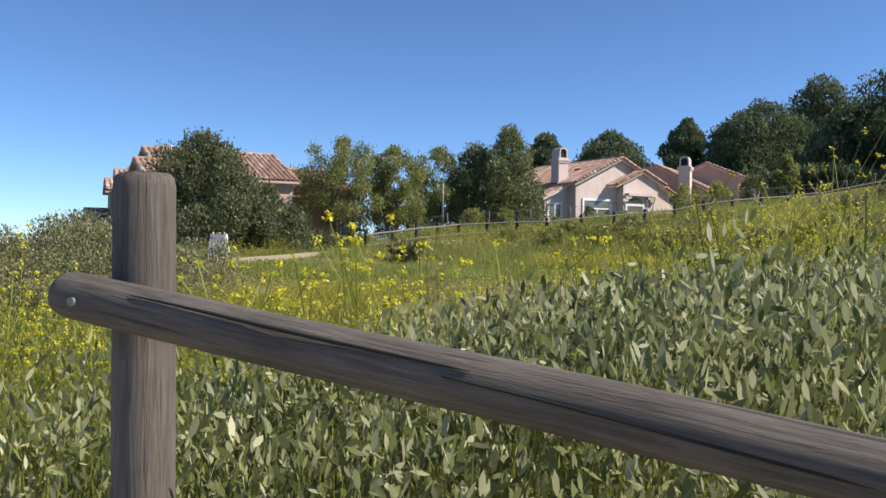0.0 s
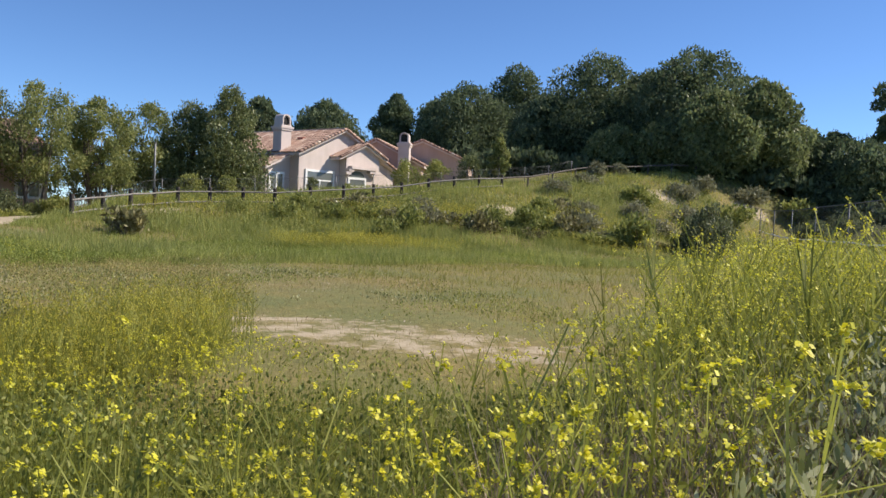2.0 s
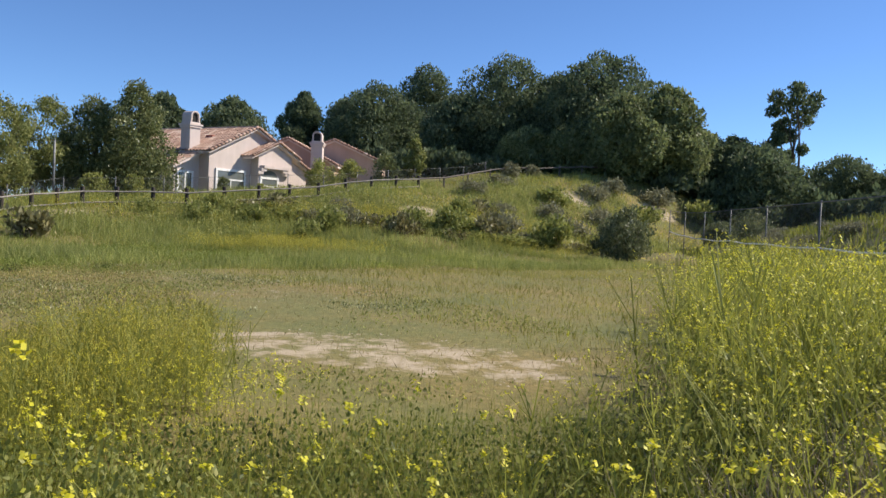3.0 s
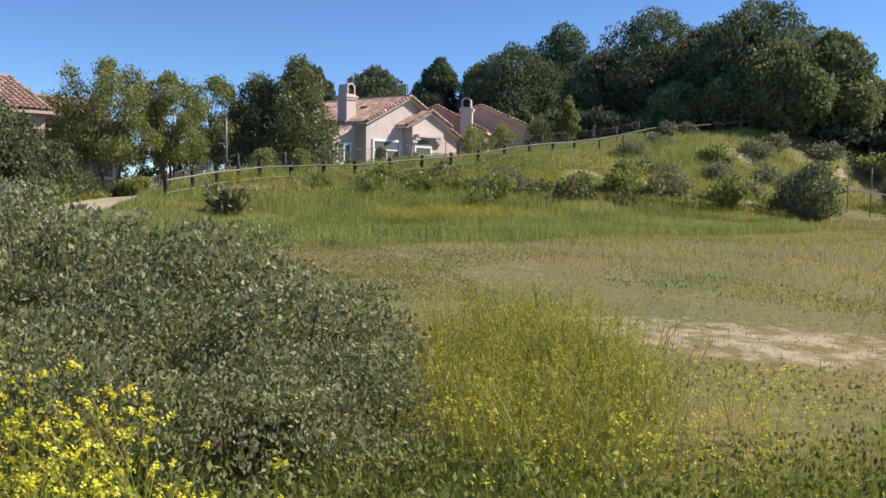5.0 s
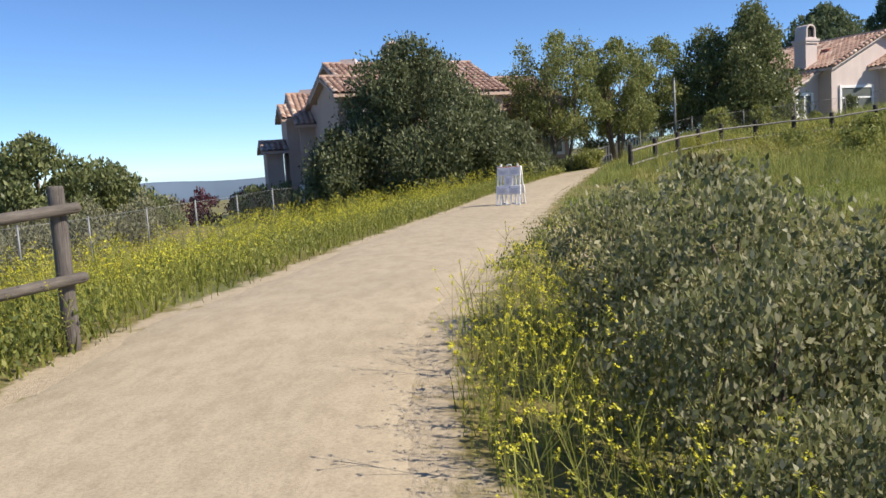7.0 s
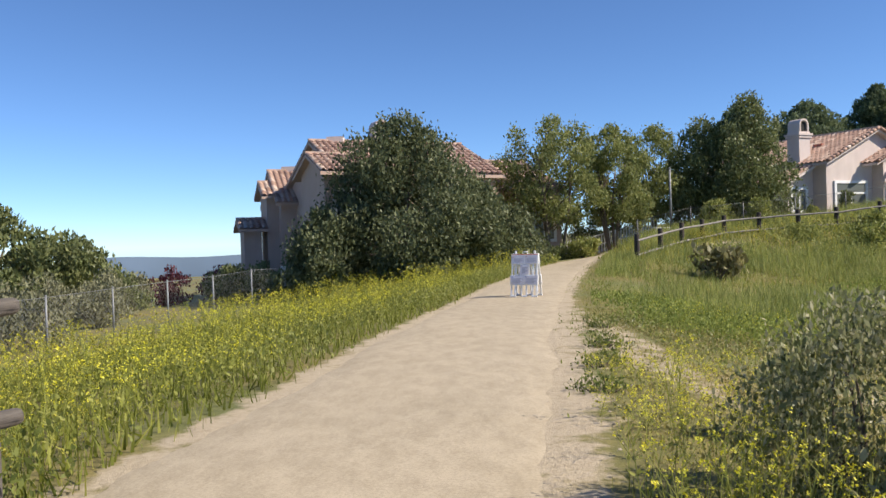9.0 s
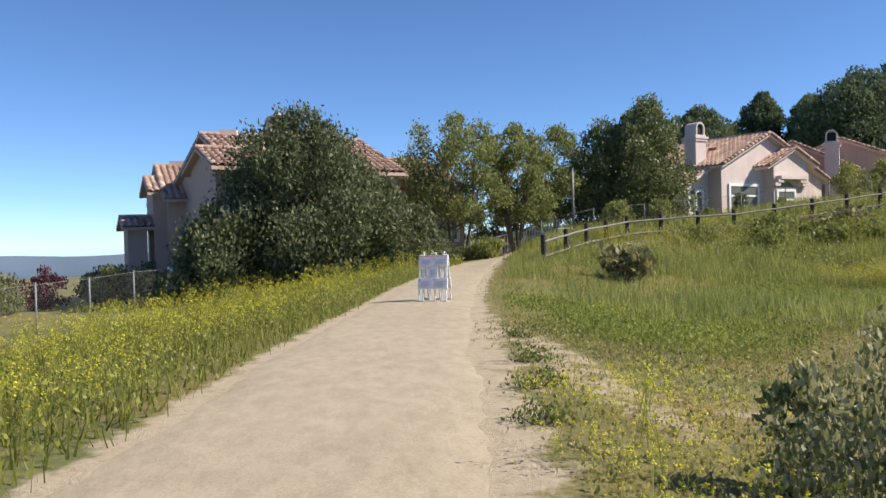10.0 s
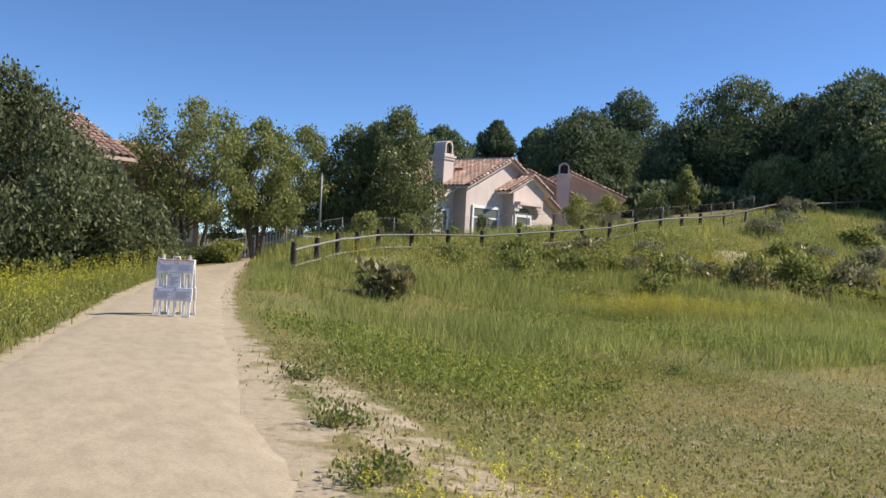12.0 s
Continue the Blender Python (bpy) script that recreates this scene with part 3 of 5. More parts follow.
def row_house(x, y, length, depth, ridge_z, slope, z0, label, stacks=(), win=(), facing=None):
    """A town house whose ridge runs along its front: (x, y) is the gable end of the ridge."""
    h = thing("town_house", house_pose(x, y, 0, facing), label, "house", "town houses")
    eave = ridge_z - slope * depth / 2
    d = depth / 2
    bm = bmesh.new()
    a, b = [[bm.verts.new(p) for p in ((u, -d, z0), (u, d, z0), (u, d, eave - 0.12), (u, 0, ridge_z - 0.12), (u, -d, eave - 0.12))] for u in (0.3, length - 0.3)]
    bm.faces.new(a)
    bm.faces.new(b[::-1])
    for i in range(5):
        j = (i + 1) % 5
        bm.faces.new((a[j], a[i], b[i], b[j]))
    bmesh.ops.recalc_face_normals(bm, faces=bm.faces)
    part("wall", bm, M_TAN, h)
    roof = boxes("roof", [((0, -0.09, ridge_z), (length, 0.09, ridge_z + 0.12))], M_TILE, h, "terracotta tiled roof")
    for s in (-1, 1):
        e = eave - slope * 0.45
        bm = bmesh.new()
        q = [bm.verts.new((u, v, z + k)) for k in (-0.16, -0.01) for u, v, z in ((0, 0, ridge_z), (length, 0, ridge_z), (length, s * (d + 0.45), e), (0, s * (d + 0.45), e))]
        for f in ((0, 1, 2, 3), (4, 5, 6, 7), (0, 1, 5, 4), (1, 2, 6, 5), (2, 3, 7, 6), (3, 0, 4, 7)):
            bm.faces.new([q[i] for i in f])
        bmesh.ops.recalc_face_normals(bm, faces=bm.faces)
        part("deck", bm, M_TAN, roof)
        tile_slope("tiles", (0, 0, ridge_z), (length, 0, ridge_z), (0, s * (d + 0.45), e), roof)
    for u, v, top, w in stacks:
        chimney(h, u, v, ridge_z - 1.2, top, w, w)
    for u0, u1, a, b in win:
        window(h, u0, u1, a, b, -d, 1)
    return h


plain_house(27.2, 34.7, -3.0, 3.6, 8.0, 0.0, 6.95, 0.5, 0.8, "pink stucco house gable end in shade behind shrubs", (2.4, -0.9, 0.8, 7.5))
plain_house(32.6, 38.0, -3.4, 4.0, 8.0, 0.0, 7.5, 0.42, 1.0, "tan stucco house gable end with terracotta roof, half hidden")
row_house(-8.52, 20.64, 8.2, 8.0, 6.25, 0.43, -3.2, "tan two-storey town house with terracotta tiles behind an oak",
          [(3.9, 0.6, 7.45, 0.9)], [(1.0, 2.2, 2.6, 3.9), (4.5, 6.0, 0.0, 1.4)])
row_house(-8.2, 17.9, 3.4, 3.4, 5.35, 0.43, -3.2, "projecting bay of the town house under its own tiled gable", (), [(0.8, 1.9, 2.4, 3.6)])
row_house(-2.07, 26.26, 5.0, 8.0, 5.6, 0.43, -2.0, "tan town house wing with a long tiled roof", (), [(3.0, 4.2, 1.2, 2.6)])
row_house(-11.74, 25.8, 6.0, 5.0, 5.32, 0.62, -4.0, "tan town house end unit with tiled gable", (), [(2.2, 3.0, 0.8, 2.0)], radians(-21))
row_house(-12.05, 24.9, 2.4, 2.2, 4.66, 0.5, -4.0, "narrow projecting bay of the end town house", (), (), radians(-21))
row_house(-13.1, 24.3, 1.5, 1.7, 2.72, 0.4, -5.0, "low tan porch block with a tiled roof", (), (), radians(-21))
for x, y, z in ((-7.3, 21.3, 6.2), (-10.6, 26.4, 5.3)):
    tagged(boxes("roof_vent", [((x - 0.4, y - 0.3, z - 0.3), (x + 0.4, y + 0.3, z + 0.28))], M_STUCCO), "pale boxed flue standing on the tiled ridge", "roof vent")
bm = bmesh.new()
tube(bm, [(-0.5, 27.06, 5.1), (-0.5, 27.06, 6.0)], [0.06, 0.055], 8)
tagged(part("vent_pipe", bm, M_FLASH), "rust red vent pipe on the tiled roof", "vent pipe")


# ---- fences ----
def log_post(parent, x, y, z0, z1, r, mat, sides=14, worn=0.012):
    bm = bmesh.new()
    hs = [z0, z0 + (z1 - z0) * 0.35, z0 + (z1 - z0) * 0.7, z1 - 0.035, z1 - 0.01, z1]
    rs = [r * 1.03, r * 1.01, r, r * 0.985, r * 0.93, r * 0.80]
    tube(bm, [(x, y, h) for h in hs], rs, sides)
    for v in bm.verts:
        a = math.atan2(v.co.y - y, v.co.x - x)
        k = 1 + 0.022 * math.sin(3 * a + x) + 0.012 * math.sin(7 * a + y)
        v.co.x, v.co.y = x + (v.co.x - x) * k, y + (v.co.y - y) * k
    return part("post", bm, mat, parent)


def log_rail(parent, a, b, r, mat, sides=14):
    """A round rail built along its own x axis, with tapered worn ends."""
    a, b = Vector(a), Vector(b)
    L = (b - a).length
    bm = bmesh.new()
    xs = [0, 0.012, 0.04, L * 0.25, L * 0.5, L * 0.75, L - 0.04, L - 0.012, L]
    rs = [r * 0.72, r * 0.9, r * 0.99, r, r * 1.02, r, r * 0.99, r * 0.9, r * 0.72]
    tube(bm, [(q, 0.006 * math.sin(q * 3 + a.x), 0.008 * math.sin(q * 2.1 + a.y)) for q in xs], rs, sides)
    ob = part("rail", bm, mat, parent)
    d = (b - a).normalized()
    side = Vector((0, 0, 1)).cross(d).normalized()
    m = Matrix((d, side, d.cross(side))).transposed().to_4x4()
    m.translation = a
    ob.matrix_basis = m
    return ob


# the fence passed at arm's length
fence = thing("rail_fence", Matrix(), "weathered grey round log post and rail fence beside the trail", "fence", "trail fences")
px, py = 5.12, -27.29
log_post(fence, px, py, gz(px, py) - 0.3, 0.935, 0.079, M_POST, 24)
log_rail(fence, (px - 0.19, py - 0.03, 0.635), (7.30, -28.62, 0.265), 0.060, M_RAIL, 24)
log_rail(fence, (px - 0.17, py - 0.03, -0.06), (7.30, -28.62, -0.42), 0.060, M_RAIL, 24)
log_post(fence, 7.36, -28.52, gz(7.36, -28.52) - 0.3, 0.54, 0.086, M_POST, 24)
bm = bmesh.new()
tube(bm, [(4.997, -27.405, 0.612), (4.984, -27.432, 0.612)], [0.012, 0.011], 10)
part("bolt", bm, M_STEEL, fence, "round galvanised bolt head")
# long drying crack down the upper rail
ra, rb = Vector((px - 0.19, py - 0.03, 0.635)), Vector((7.30, -28.62, 0.265))
outwards = Vector((-0.481, -0.877, 0))
bm = bmesh.new()
cracks = [(0.10, 0.42, 0.50), (0.40, 0.98, 0.12)]
for t0, t1, lift in cracks:
    n = 24
    q = [t0 + (t1 - t0) * k / n for k in range(n + 1)]
    tube(bm, [ra + (rb - ra) * t + outwards * (0.0585 * math.cos(lift + 0.05 * math.sin(t * 17))) + Vector((0, 0, 0.0585 * math.sin(lift + 0.05 * math.sin(t * 17)) + 0.008 * math.sin(t * 5.6))) for t in q],
         [0.0012 + 0.0042 * math.sin(math.pi * k / n) ** 0.6 for k in range(n + 1)], 5)
part("crack", bm, M_BLACK, fence, "long dark drying crack in the rail")

# the two-rail fence on the other side of the trail
fence = thing("rail_fence", Matrix(), "dark weathered two-rail log fence in flowering weeds", "fence", "trail fences")
POST_TOP = 1.31
pts = [(-3.9, -14.92), (-5.4, -16.9), (-6.2, -19.2), (-6.5, -21.6)]
for x, y in pts:
    log_post(fence, x, y, gz(x, y) - 0.3, POST_TOP + gz(x, y), 0.063, M_POST)
for (ax, ay), (bx, by) in zip(pts, pts[1:]):
    d = Vector((ax - bx, ay - by)).normalized() * 0.17
    for h in (POST_TOP - 0.17, POST_TOP - 0.72):
        log_rail(fence, (ax + d.x + 0.05, ay + d.y - 0.09, gz(ax, ay) + h), (bx + 0.05, by - 0.09, gz(bx, by) + h), 0.045, M_RAIL)

# the long fence up the slope
fence = thing("rail_fence", Matrix(), "long dark post fence with pale grey rails climbing the slope", "fence", "trail fences")
line = [(4.9, 11.0), (6.2, 12.9), (7.5, 14.7), (8.7, 16.0), (9.94, 17.0), (11.6, 17.45), (13.35, 17.6), (15.1, 17.8), (17.2, 18.2), (19.3, 18.7),
        (21.3, 19.2), (23.3, 19.7), (25.3, 20.2), (27.3, 20.7), (29.6, 21.7), (32.0, 22.9)]
for x, y in line:
    log_post(fence, x, y, gz(x, y) - 0.3, gz(x, y) + 0.9, 0.1, M_DKPOST, 8)
for (ax, ay), (bx, by) in zip(line, line[1:]):
    for h in (0.66, 0.14):
        log_rail(fence, (ax, ay - 0.12, gz(ax, ay) + h), (bx, by - 0.12, gz(bx, by) + h), 0.043, M_PALERAIL, 6)
fence = thing("rail_fence", Matrix(), "pale rail fence along the crest of the slope", "fence", "trail fences")
line = [(32.0 + 2.6 * k, float(np.interp(32.0 + 2.6 * k, [32, 42, 52, 62], [22.9, 26.3, 27.2, 25.5]))) for k in range(12)]
for x, y in line:
    log_post(fence, x, y, gz(x, y) - 0.3, gz(x, y) + 0.85, 0.07, M_RAIL, 6)
for (ax, ay), (bx, by) in zip(line, line[1:]):
    log_rail(fence, (ax, ay - 0.1, gz(ax, ay) + 0.7), (bx, by - 0.1, gz(bx, by) + 0.7), 0.06, M_RAIL, 6)


def chain_link(label, line, height, mat, wire=0.010, gap=0.11, bar_at=None, slack=0.0, bar=0.02):
    """Posts, a top rail and woven diagonal wires along a line of posts."""
    f = thing("chain_link_fence", Matrix(), label, "fence")
    VV, FF = [], []
    for k, (x, y) in enumerate(line):
        bm = bmesh.new()
        tube(bm, [(x, y, gz(x, y) - 0.2), (x, y, gz(x, y) + height)], [0.028, 0.028], 8)
        bm2 = bmesh.ops.create_uvsphere(bm, u_segments=8, v_segments=4, radius=0.036)
        bmesh.ops.translate(bm, verts=bm2["verts"], vec=(x, y, gz(x, y) + height))
        part("post", bm, mat, f)
    for (ax, ay), (bx, by) in zip(line, line[1:]):
        a, b = Vector((ax, ay, gz(ax, ay))), Vector((bx, by, gz(bx, by)))
        bm = bmesh.new()
        tube(bm, [a + Vector((0, 0, height - 0.03)), b + Vector((0, 0, height - 0.03))], [bar, bar], 6)
        part("top_rail", bm, mat, f)
        if bar_at:
            bm = bmesh.new()
            tube(bm, [a + Vector((0, 0, bar_at)), (a + b) / 2 + Vector((0, 0, bar_at - slack)), b + Vector((0, 0, bar_at))], [0.032] * 3, 6)
            part("middle_bar", bm, M_WHITE, f, "pale sagging middle bar")
        L = math.hypot(bx - ax, by - ay)
        d = (b - a) / L
        side = Vector((-d.y, d.x, 0)).normalized() * wire
        lo, hi = 0.05, height - 0.04
        s = -(hi - lo)
        while s < L:
            for sign in (1, -1):
                q0, q1 = (s, s + hi - lo)
                z0, z1 = (lo, hi) if sign > 0 else (hi, lo)
                c0, c1 = max(q0, 0.0), min(q1, L)
                if c1 - c0 > 0.05:
                    e0, e1 = z0 + (z1 - z0) * (c0 - q0) / (q1 - q0), z0 + (z1 - z0) * (c1 - q0) / (q1 - q0)
                    p0, p1 = a + d * c0 + Vector((0, 0, e0)), a + d * c1 + Vector((0, 0, e1))
                    o = len(VV)
                    w = Vector((0, 0, wire))
                    VV += [p0 - w, p1 - w, p1 + w, p0 + w]
                    FF.append((o, o + 1, o + 2, o + 3))
            s += gap
    wires = bulk("wire_mesh", [tuple(v) for v in VV], FF, mat, f)
    tagged(wires, "woven diamond wire", kind="stuff")
    return f


cl = [(-11.4 + 0.725 * k, 4.5 + 2.4 * k) for k in range(-6, 6)]
chain_link("galvanised chain-link fence below the flowering verge", cl, 1.45, M_STEEL, 0.0028, 0.13, bar=0.008)
court = [(26.1 + 3.85 * k, -11.0 + 4.72 * k) for k in range(-2, 6)]
chain_link("tall dull chain-link fence with a pale middle bar", court, 2.8, M_DKSTEEL, 0.006, 0.14, 1.4, 0.05)
yard = [(7.0 + 2.6 * k, float(np.interp(7.0 + 2.6 * k, [7, 16, 30, 45], [20.6, 21.6, 24.2, 29.0]))) for k in range(14)]
chain_link("low grey chain-link fence along the house yards", yard, 1.15, M_DKSTEEL, 0.0022, 0.14, bar=0.008)

# white picket fence by the yards
pf = thing("picket_fence", Matrix(), "low white picket fence behind the trees", "fence")
p0, p1 = Vector((4.2, 25.6, 0)), Vector((9.3, 26.4, 0))
dirn = (p1 - p0).normalized()
for k in range(34):
    p = p0 + (p1 - p0) * k / 33
    z = gz(p.x, p.y)
    ob = boxes("picket", [((p.x - 0.035, p.y - 0.012, z + 0.05), (p.x + 0.035, p.y + 0.012, z + 0.95))], M_WHITE, pf)
for h in (0.28, 0.78):
    bm = bmesh.new()
    tube(bm, [(p0.x, p0.y + 0.03, gz(p0.x, p0.y) + h), (p1.x, p1.y + 0.03, gz(p1.x, p1.y) + h)], [0.035, 0.035], 4)
    part("rail", bm, M_WHITE, pf)
tagged(boxes("utility_box", [((8.3, 22.5, gz(8.7, 22.7) - 0.05), (9.1, 23.0, gz(8.7, 22.7) + 0.36)), ((8.25, 22.45, gz(8.7, 22.7) + 0.36), (9.15, 23.05, gz(8.7, 22.7) + 0.42))], M_WHITE, None, "", 0.02),
       "white low utility cabinet behind the fence", "cabinet")
bm = bmesh.new()
zp = gz(9.56, 24.4)
tube(bm, [(9.56, 24.4, zp - 0.2), (9.56, 24.4, 3.2), (9.56, 24.4, 4.65)], [0.07, 0.065, 0.055], 10)
pole = thing("pole", Matrix(), "pale grey slender pole among the trees", "pole")
part("shaft", bm, M_STEEL, pole)
bm = bmesh.new()
tube(bm, [(9.56, 24.4, 4.65), (9.56, 24.4, 4.72)], [0.07, 0.05], 10)
part("cap", bm, M_STEEL, pole)
tagged(boxes("fence_sign", [((-8.62, 14.02, gz(-8.6, 14) + 0.7), (-8.42, 14.05, gz(-8.6, 14) + 1.5))], M_WHITE, None), "narrow white panel fixed to the chain-link fence", "sign")


# ---- the barricade on the trail ----
def barricade():
    b = thing("barricade", pose(0.0, 0.05, gz(0, 0) + 0.03, 0, 0, -19), "white plastic folding A-frame barricade with paper notices standing on the trail", "barricade")
    lean = math.atan2(0.24, 1.0)
    def frame_side(s, name):
        m = Matrix.Translation((0, s * 0.02, 0.98)) @ Matrix.Rotation(s * lean, 4, 'X')
        fr = part(name, bmesh.new(), M_PLASTIC, b)
        fr.matrix_basis = m
        items = []
        for sx in (-1, 1):
            for off in (0.29, 0.20):
                items.append(((sx * off - 0.018, -0.018, -1.0), (sx * off + 0.018, 0.018, -0.02)))
            items.append(((sx * 0.245 - 0.07, -0.02, -1.0), (sx * 0.245 + 0.07, 0.02, -0.965)))
        for sx in (-0.055, 0.055):
            items.append(((sx - 0.014, -0.016, -0.99), (sx + 0.014, 0.016, -0.70)))
        items.append(((-0.055, -0.016, -0.995), (0.055, 0.016, -0.965)))
        boxes("leg_rail", items, M_PLASTIC, fr, "", 0.005)
        boxes("board", [((-0.315, -0.026, -0.25), (0.315, 0.026, -0.012))], M_PLASTIC, fr, "upper board", 0.008)
        boxes("board", [((-0.325, -0.026, -0.73), (0.325, 0.026, -0.50))], M_PLASTIC, fr, "lower board", 0.008)
        boxes("board", [((-0.115, -0.022, -0.50), (0.115, 0.022, -0.25))], M_PLASTIC, fr, "narrow middle board", 0.006)
        return fr
    front, rear = frame_side(-1, "front_frame"), frame_side(1, "rear_frame")
    for x0, x1, z0, z1, pin in ((-0.30, -0.01, -0.235, -0.05, M_REDPAINT), (0.01, 0.30, -0.235, -0.05, M_REDPAINT), (-0.105, 0.105, -0.49, -0.26, M_BLUEPIN),
                                (-0.31, -0.01, -0.715, -0.515, M_BLUEPIN), (0.01, 0.31, -0.715, -0.515, M_BLUEPIN)):
        boxes("notice", [((x0, -0.034, z0), (x1, -0.029, z1))], M_PAPER, front, "paper notice in a clear sleeve")
        rows = 4
        boxes("print", [((x0 + 0.05, -0.0365, z1 - 0.05 - (k + 1) * (z1 - z0 - 0.08) / rows), (x1 - 0.03 - 0.05 * (k % 2), -0.0345, z1 - 0.042 - k * (z1 - z0 - 0.08) / rows - 0.018)) for k in range(rows)], M_INK, front, "unreadable grey print")
        bm = bmesh.new()
        tube(bm, [(x0 + 0.03, -0.034, z1 - 0.03), (x0 + 0.03, -0.042, z1 - 0.03)], [0.012, 0.011], 10)
        part("pin", bm, pin, front)
    boxes("red_strip", [((-0.30, -0.031, -0.036), (0.30, -0.0275, -0.016))], M_REDPAINT, front, "faded red edge strip")
    bm = bmesh.new()
    tube(bm, [(-0.06, 0, 0.97), (-0.055, 0, 1.02), (0.055, 0, 1.02), (0.06, 0, 0.97)], [0.013] * 4, 8)
    part("handle", bm, M_PLASTIC, b)
    for sx in (-1, 1):
        boxes("light_bracket", [((sx * 0.22 - 0.02, -0.02, 0.96), (sx * 0.22 + 0.02, 0.02, 1.05)), ((sx * 0.27 - 0.04, -0.03, 0.955), (sx * 0.27 + 0.04, 0.03, 0.985))], M_PLASTIC, b, "", 0.004)
    return b


barricade()


# ---- trees and shrubs ----
def limb(bm, a, b, r0, r1, bend=0.12, sides=7):
    a, b = Vector(a), Vector(b)
    n = 5
    off = Vector((random.uniform(-1, 1), random.uniform(-1, 1), random.uniform(0, 0.6))) * (b - a).length * bend
    pts = [a + (b - a) * k / n + off * math.sin(math.pi * k / n) for k in range(n + 1)]
    tube(bm, pts, [r0 + (r1 - r0) * k / n for k in range(n + 1)], sides)


def crown_points(n, width, depth, z0, z1, clump, shell=0.35, squeeze=1.0):
    """Middles of leaf clumps inside an egg, most of them near its skin."""
    d = rng.normal(size=(n, 3))
    d /= np.linalg.norm(d, axis=1)[:, None]
    r = shell + (1 - shell) * rng.uniform(0, 1, n) ** 0.5
    r *= 0.86 + 0.22 * wavy(d[:, 0] * 3, d[:, 1] * 3 + d[:, 2] * 2, 1.0, rng.uniform(0, 6))
    p = d * r[:, None]
    zc, rz = (z0 + z1) / 2, (z1 - z0) / 2 - clump * 0.6
    wide = 1 - (1 - squeeze) * np.clip(p[:, 2], 0, 1)
    return np.stack([p[:, 0] * (width / 2 - clump * 0.6) * wide, p[:, 1] * (depth / 2 - clump * 0.6) * wide, zc + p[:, 2] * rz], -1)


def crown_lobes(count, width, z0, z1, squeeze, size):
    """Rounded masses that make up a crown: middles and radii, packed inside a tapering envelope."""
    h = z1 - z0
    k = np.arange(count)
    f = (k + 0.5 + rng.uniform(-0.4, 0.4, count)) / count
    s = np.minimum(width * size * rng.uniform(0.7, 1.25, count), h * 0.3) * (1.1 - 0.35 * f)
    wide = np.sqrt(np.clip(1 - (1.75 * f - 0.72) ** 2, 0.05, 1)) * (1 - (1 - squeeze) * f)
    rad = np.clip(width / 2 * wide - s * 0.7, 0.02, None) * np.sqrt(rng.uniform(0.12, 1.15, count))
    a = k * 2.4 + rng.uniform(-0.5, 0.5, count)
    mid = np.stack([np.cos(a) * rad, np.sin(a) * rad, z0 + s * 0.7 + (h - s * 1.55) * f], -1)
    mid[-1, :2] *= 0.3
    return mid, s


def lobe_leaves(mid, s, n, leaf, fuzz=0.12, needles=False):
    """Leaves in the skin of each mass, none where masses run into each other."""
    share = s * s / np.sum(s * s)
    which = rng.choice(len(s), n, p=share)
    d = rng.normal(size=(n, 3))
    d /= np.linalg.norm(d, axis=1)[:, None]
    lump = 1 + 0.14 * wavy(d[:, 0] * 4 + which, d[:, 1] * 4 + d[:, 2] * 3, 1.0, 2.0)
    r = s[which] * (1 - 0.42 * rng.uniform(0, 1, n) ** 1.6 + rng.normal(0, fuzz, n)) * lump
    p = mid[which] + d * r[:, None] * np.array([1, 1, 0.85])
    keep = np.ones(n, bool)
    for m, q in zip(mid, s):
        keep &= np.linalg.norm((p - m) * np.array([1, 1, 1.18]), axis=1) > q * 0.52
    p = p[keep]
    return spread(NEEDLE_V if needles else LEAF_V, TUFT_F if needles else LEAF_F, p, turned(len(p), 1.0, leaf, 0.4))


def leaves_at(mid, per, clump, leaf, tilt=1.0, flatten=0.8, needles=False):
    pos = np.repeat(mid, per, 0) + np.clip(rng.normal(0, 1, (len(mid) * per, 3)), -1.5, 1.5) * clump * np.array([0.55, 0.55, 0.55 * flatten])
    return spread(NEEDLE_V if needles else LEAF_V, TUFT_F if needles else LEAF_F, pos, turned(len(pos), tilt, leaf, 0.4))


def tree(name, label, x, y, top, width, base, mat, clumps, per, clump, leaf, stems=1, r=0.16, shell=0.35, squeeze=1.0, category="tree", group="trees", branches=12, ground=None, lobes=24, size=0.15, fuzz=0.12):
    zg = gz(x, y) if ground is None else ground
    t = thing(name, Matrix.Translation((x, y, zg)), label, category, group)
    top, base = top - zg, base - zg
    mid, masses = crown_lobes(lobes, width, base, top, squeeze, size)
    bm = bmesh.new()
    order = rng.permutation(len(mid))
    for s in range(stems):
        a = rng.uniform(0, 6.28)
        foot = Vector((math.cos(a), math.sin(a), 0)) * (0.0 if stems == 1 else r * 2.2)
        head = Vector((math.cos(a) * width * (0.03 if stems == 1 else 0.16), math.sin(a) * width * (0.03 if stems == 1 else 0.16), base + (top - base) * 0.6))
        limb(bm, foot - Vector((0, 0, 0.25)), head, r, r * 0.4, 0.05, 9)
        for k in order[s * branches:(s + 1) * branches]:
            q = Vector(mid[k])
            f = min(0.9, max(0.25, (q.z - 0.3) / max(head.z, 0.1) * 0.6))
            limb(bm, foot + (head - foot) * f, q, r * 0.4, r * 0.08, 0.1, 5)
    part("trunk", bm, M_BARK, t)
    V, F = lobe_leaves(mid, masses, int(clumps * per * 1.5), leaf, fuzz, mat in (M_PINE, M_OLIVE))
    keep = bulk("crown", V, F, mat, t)
    return t


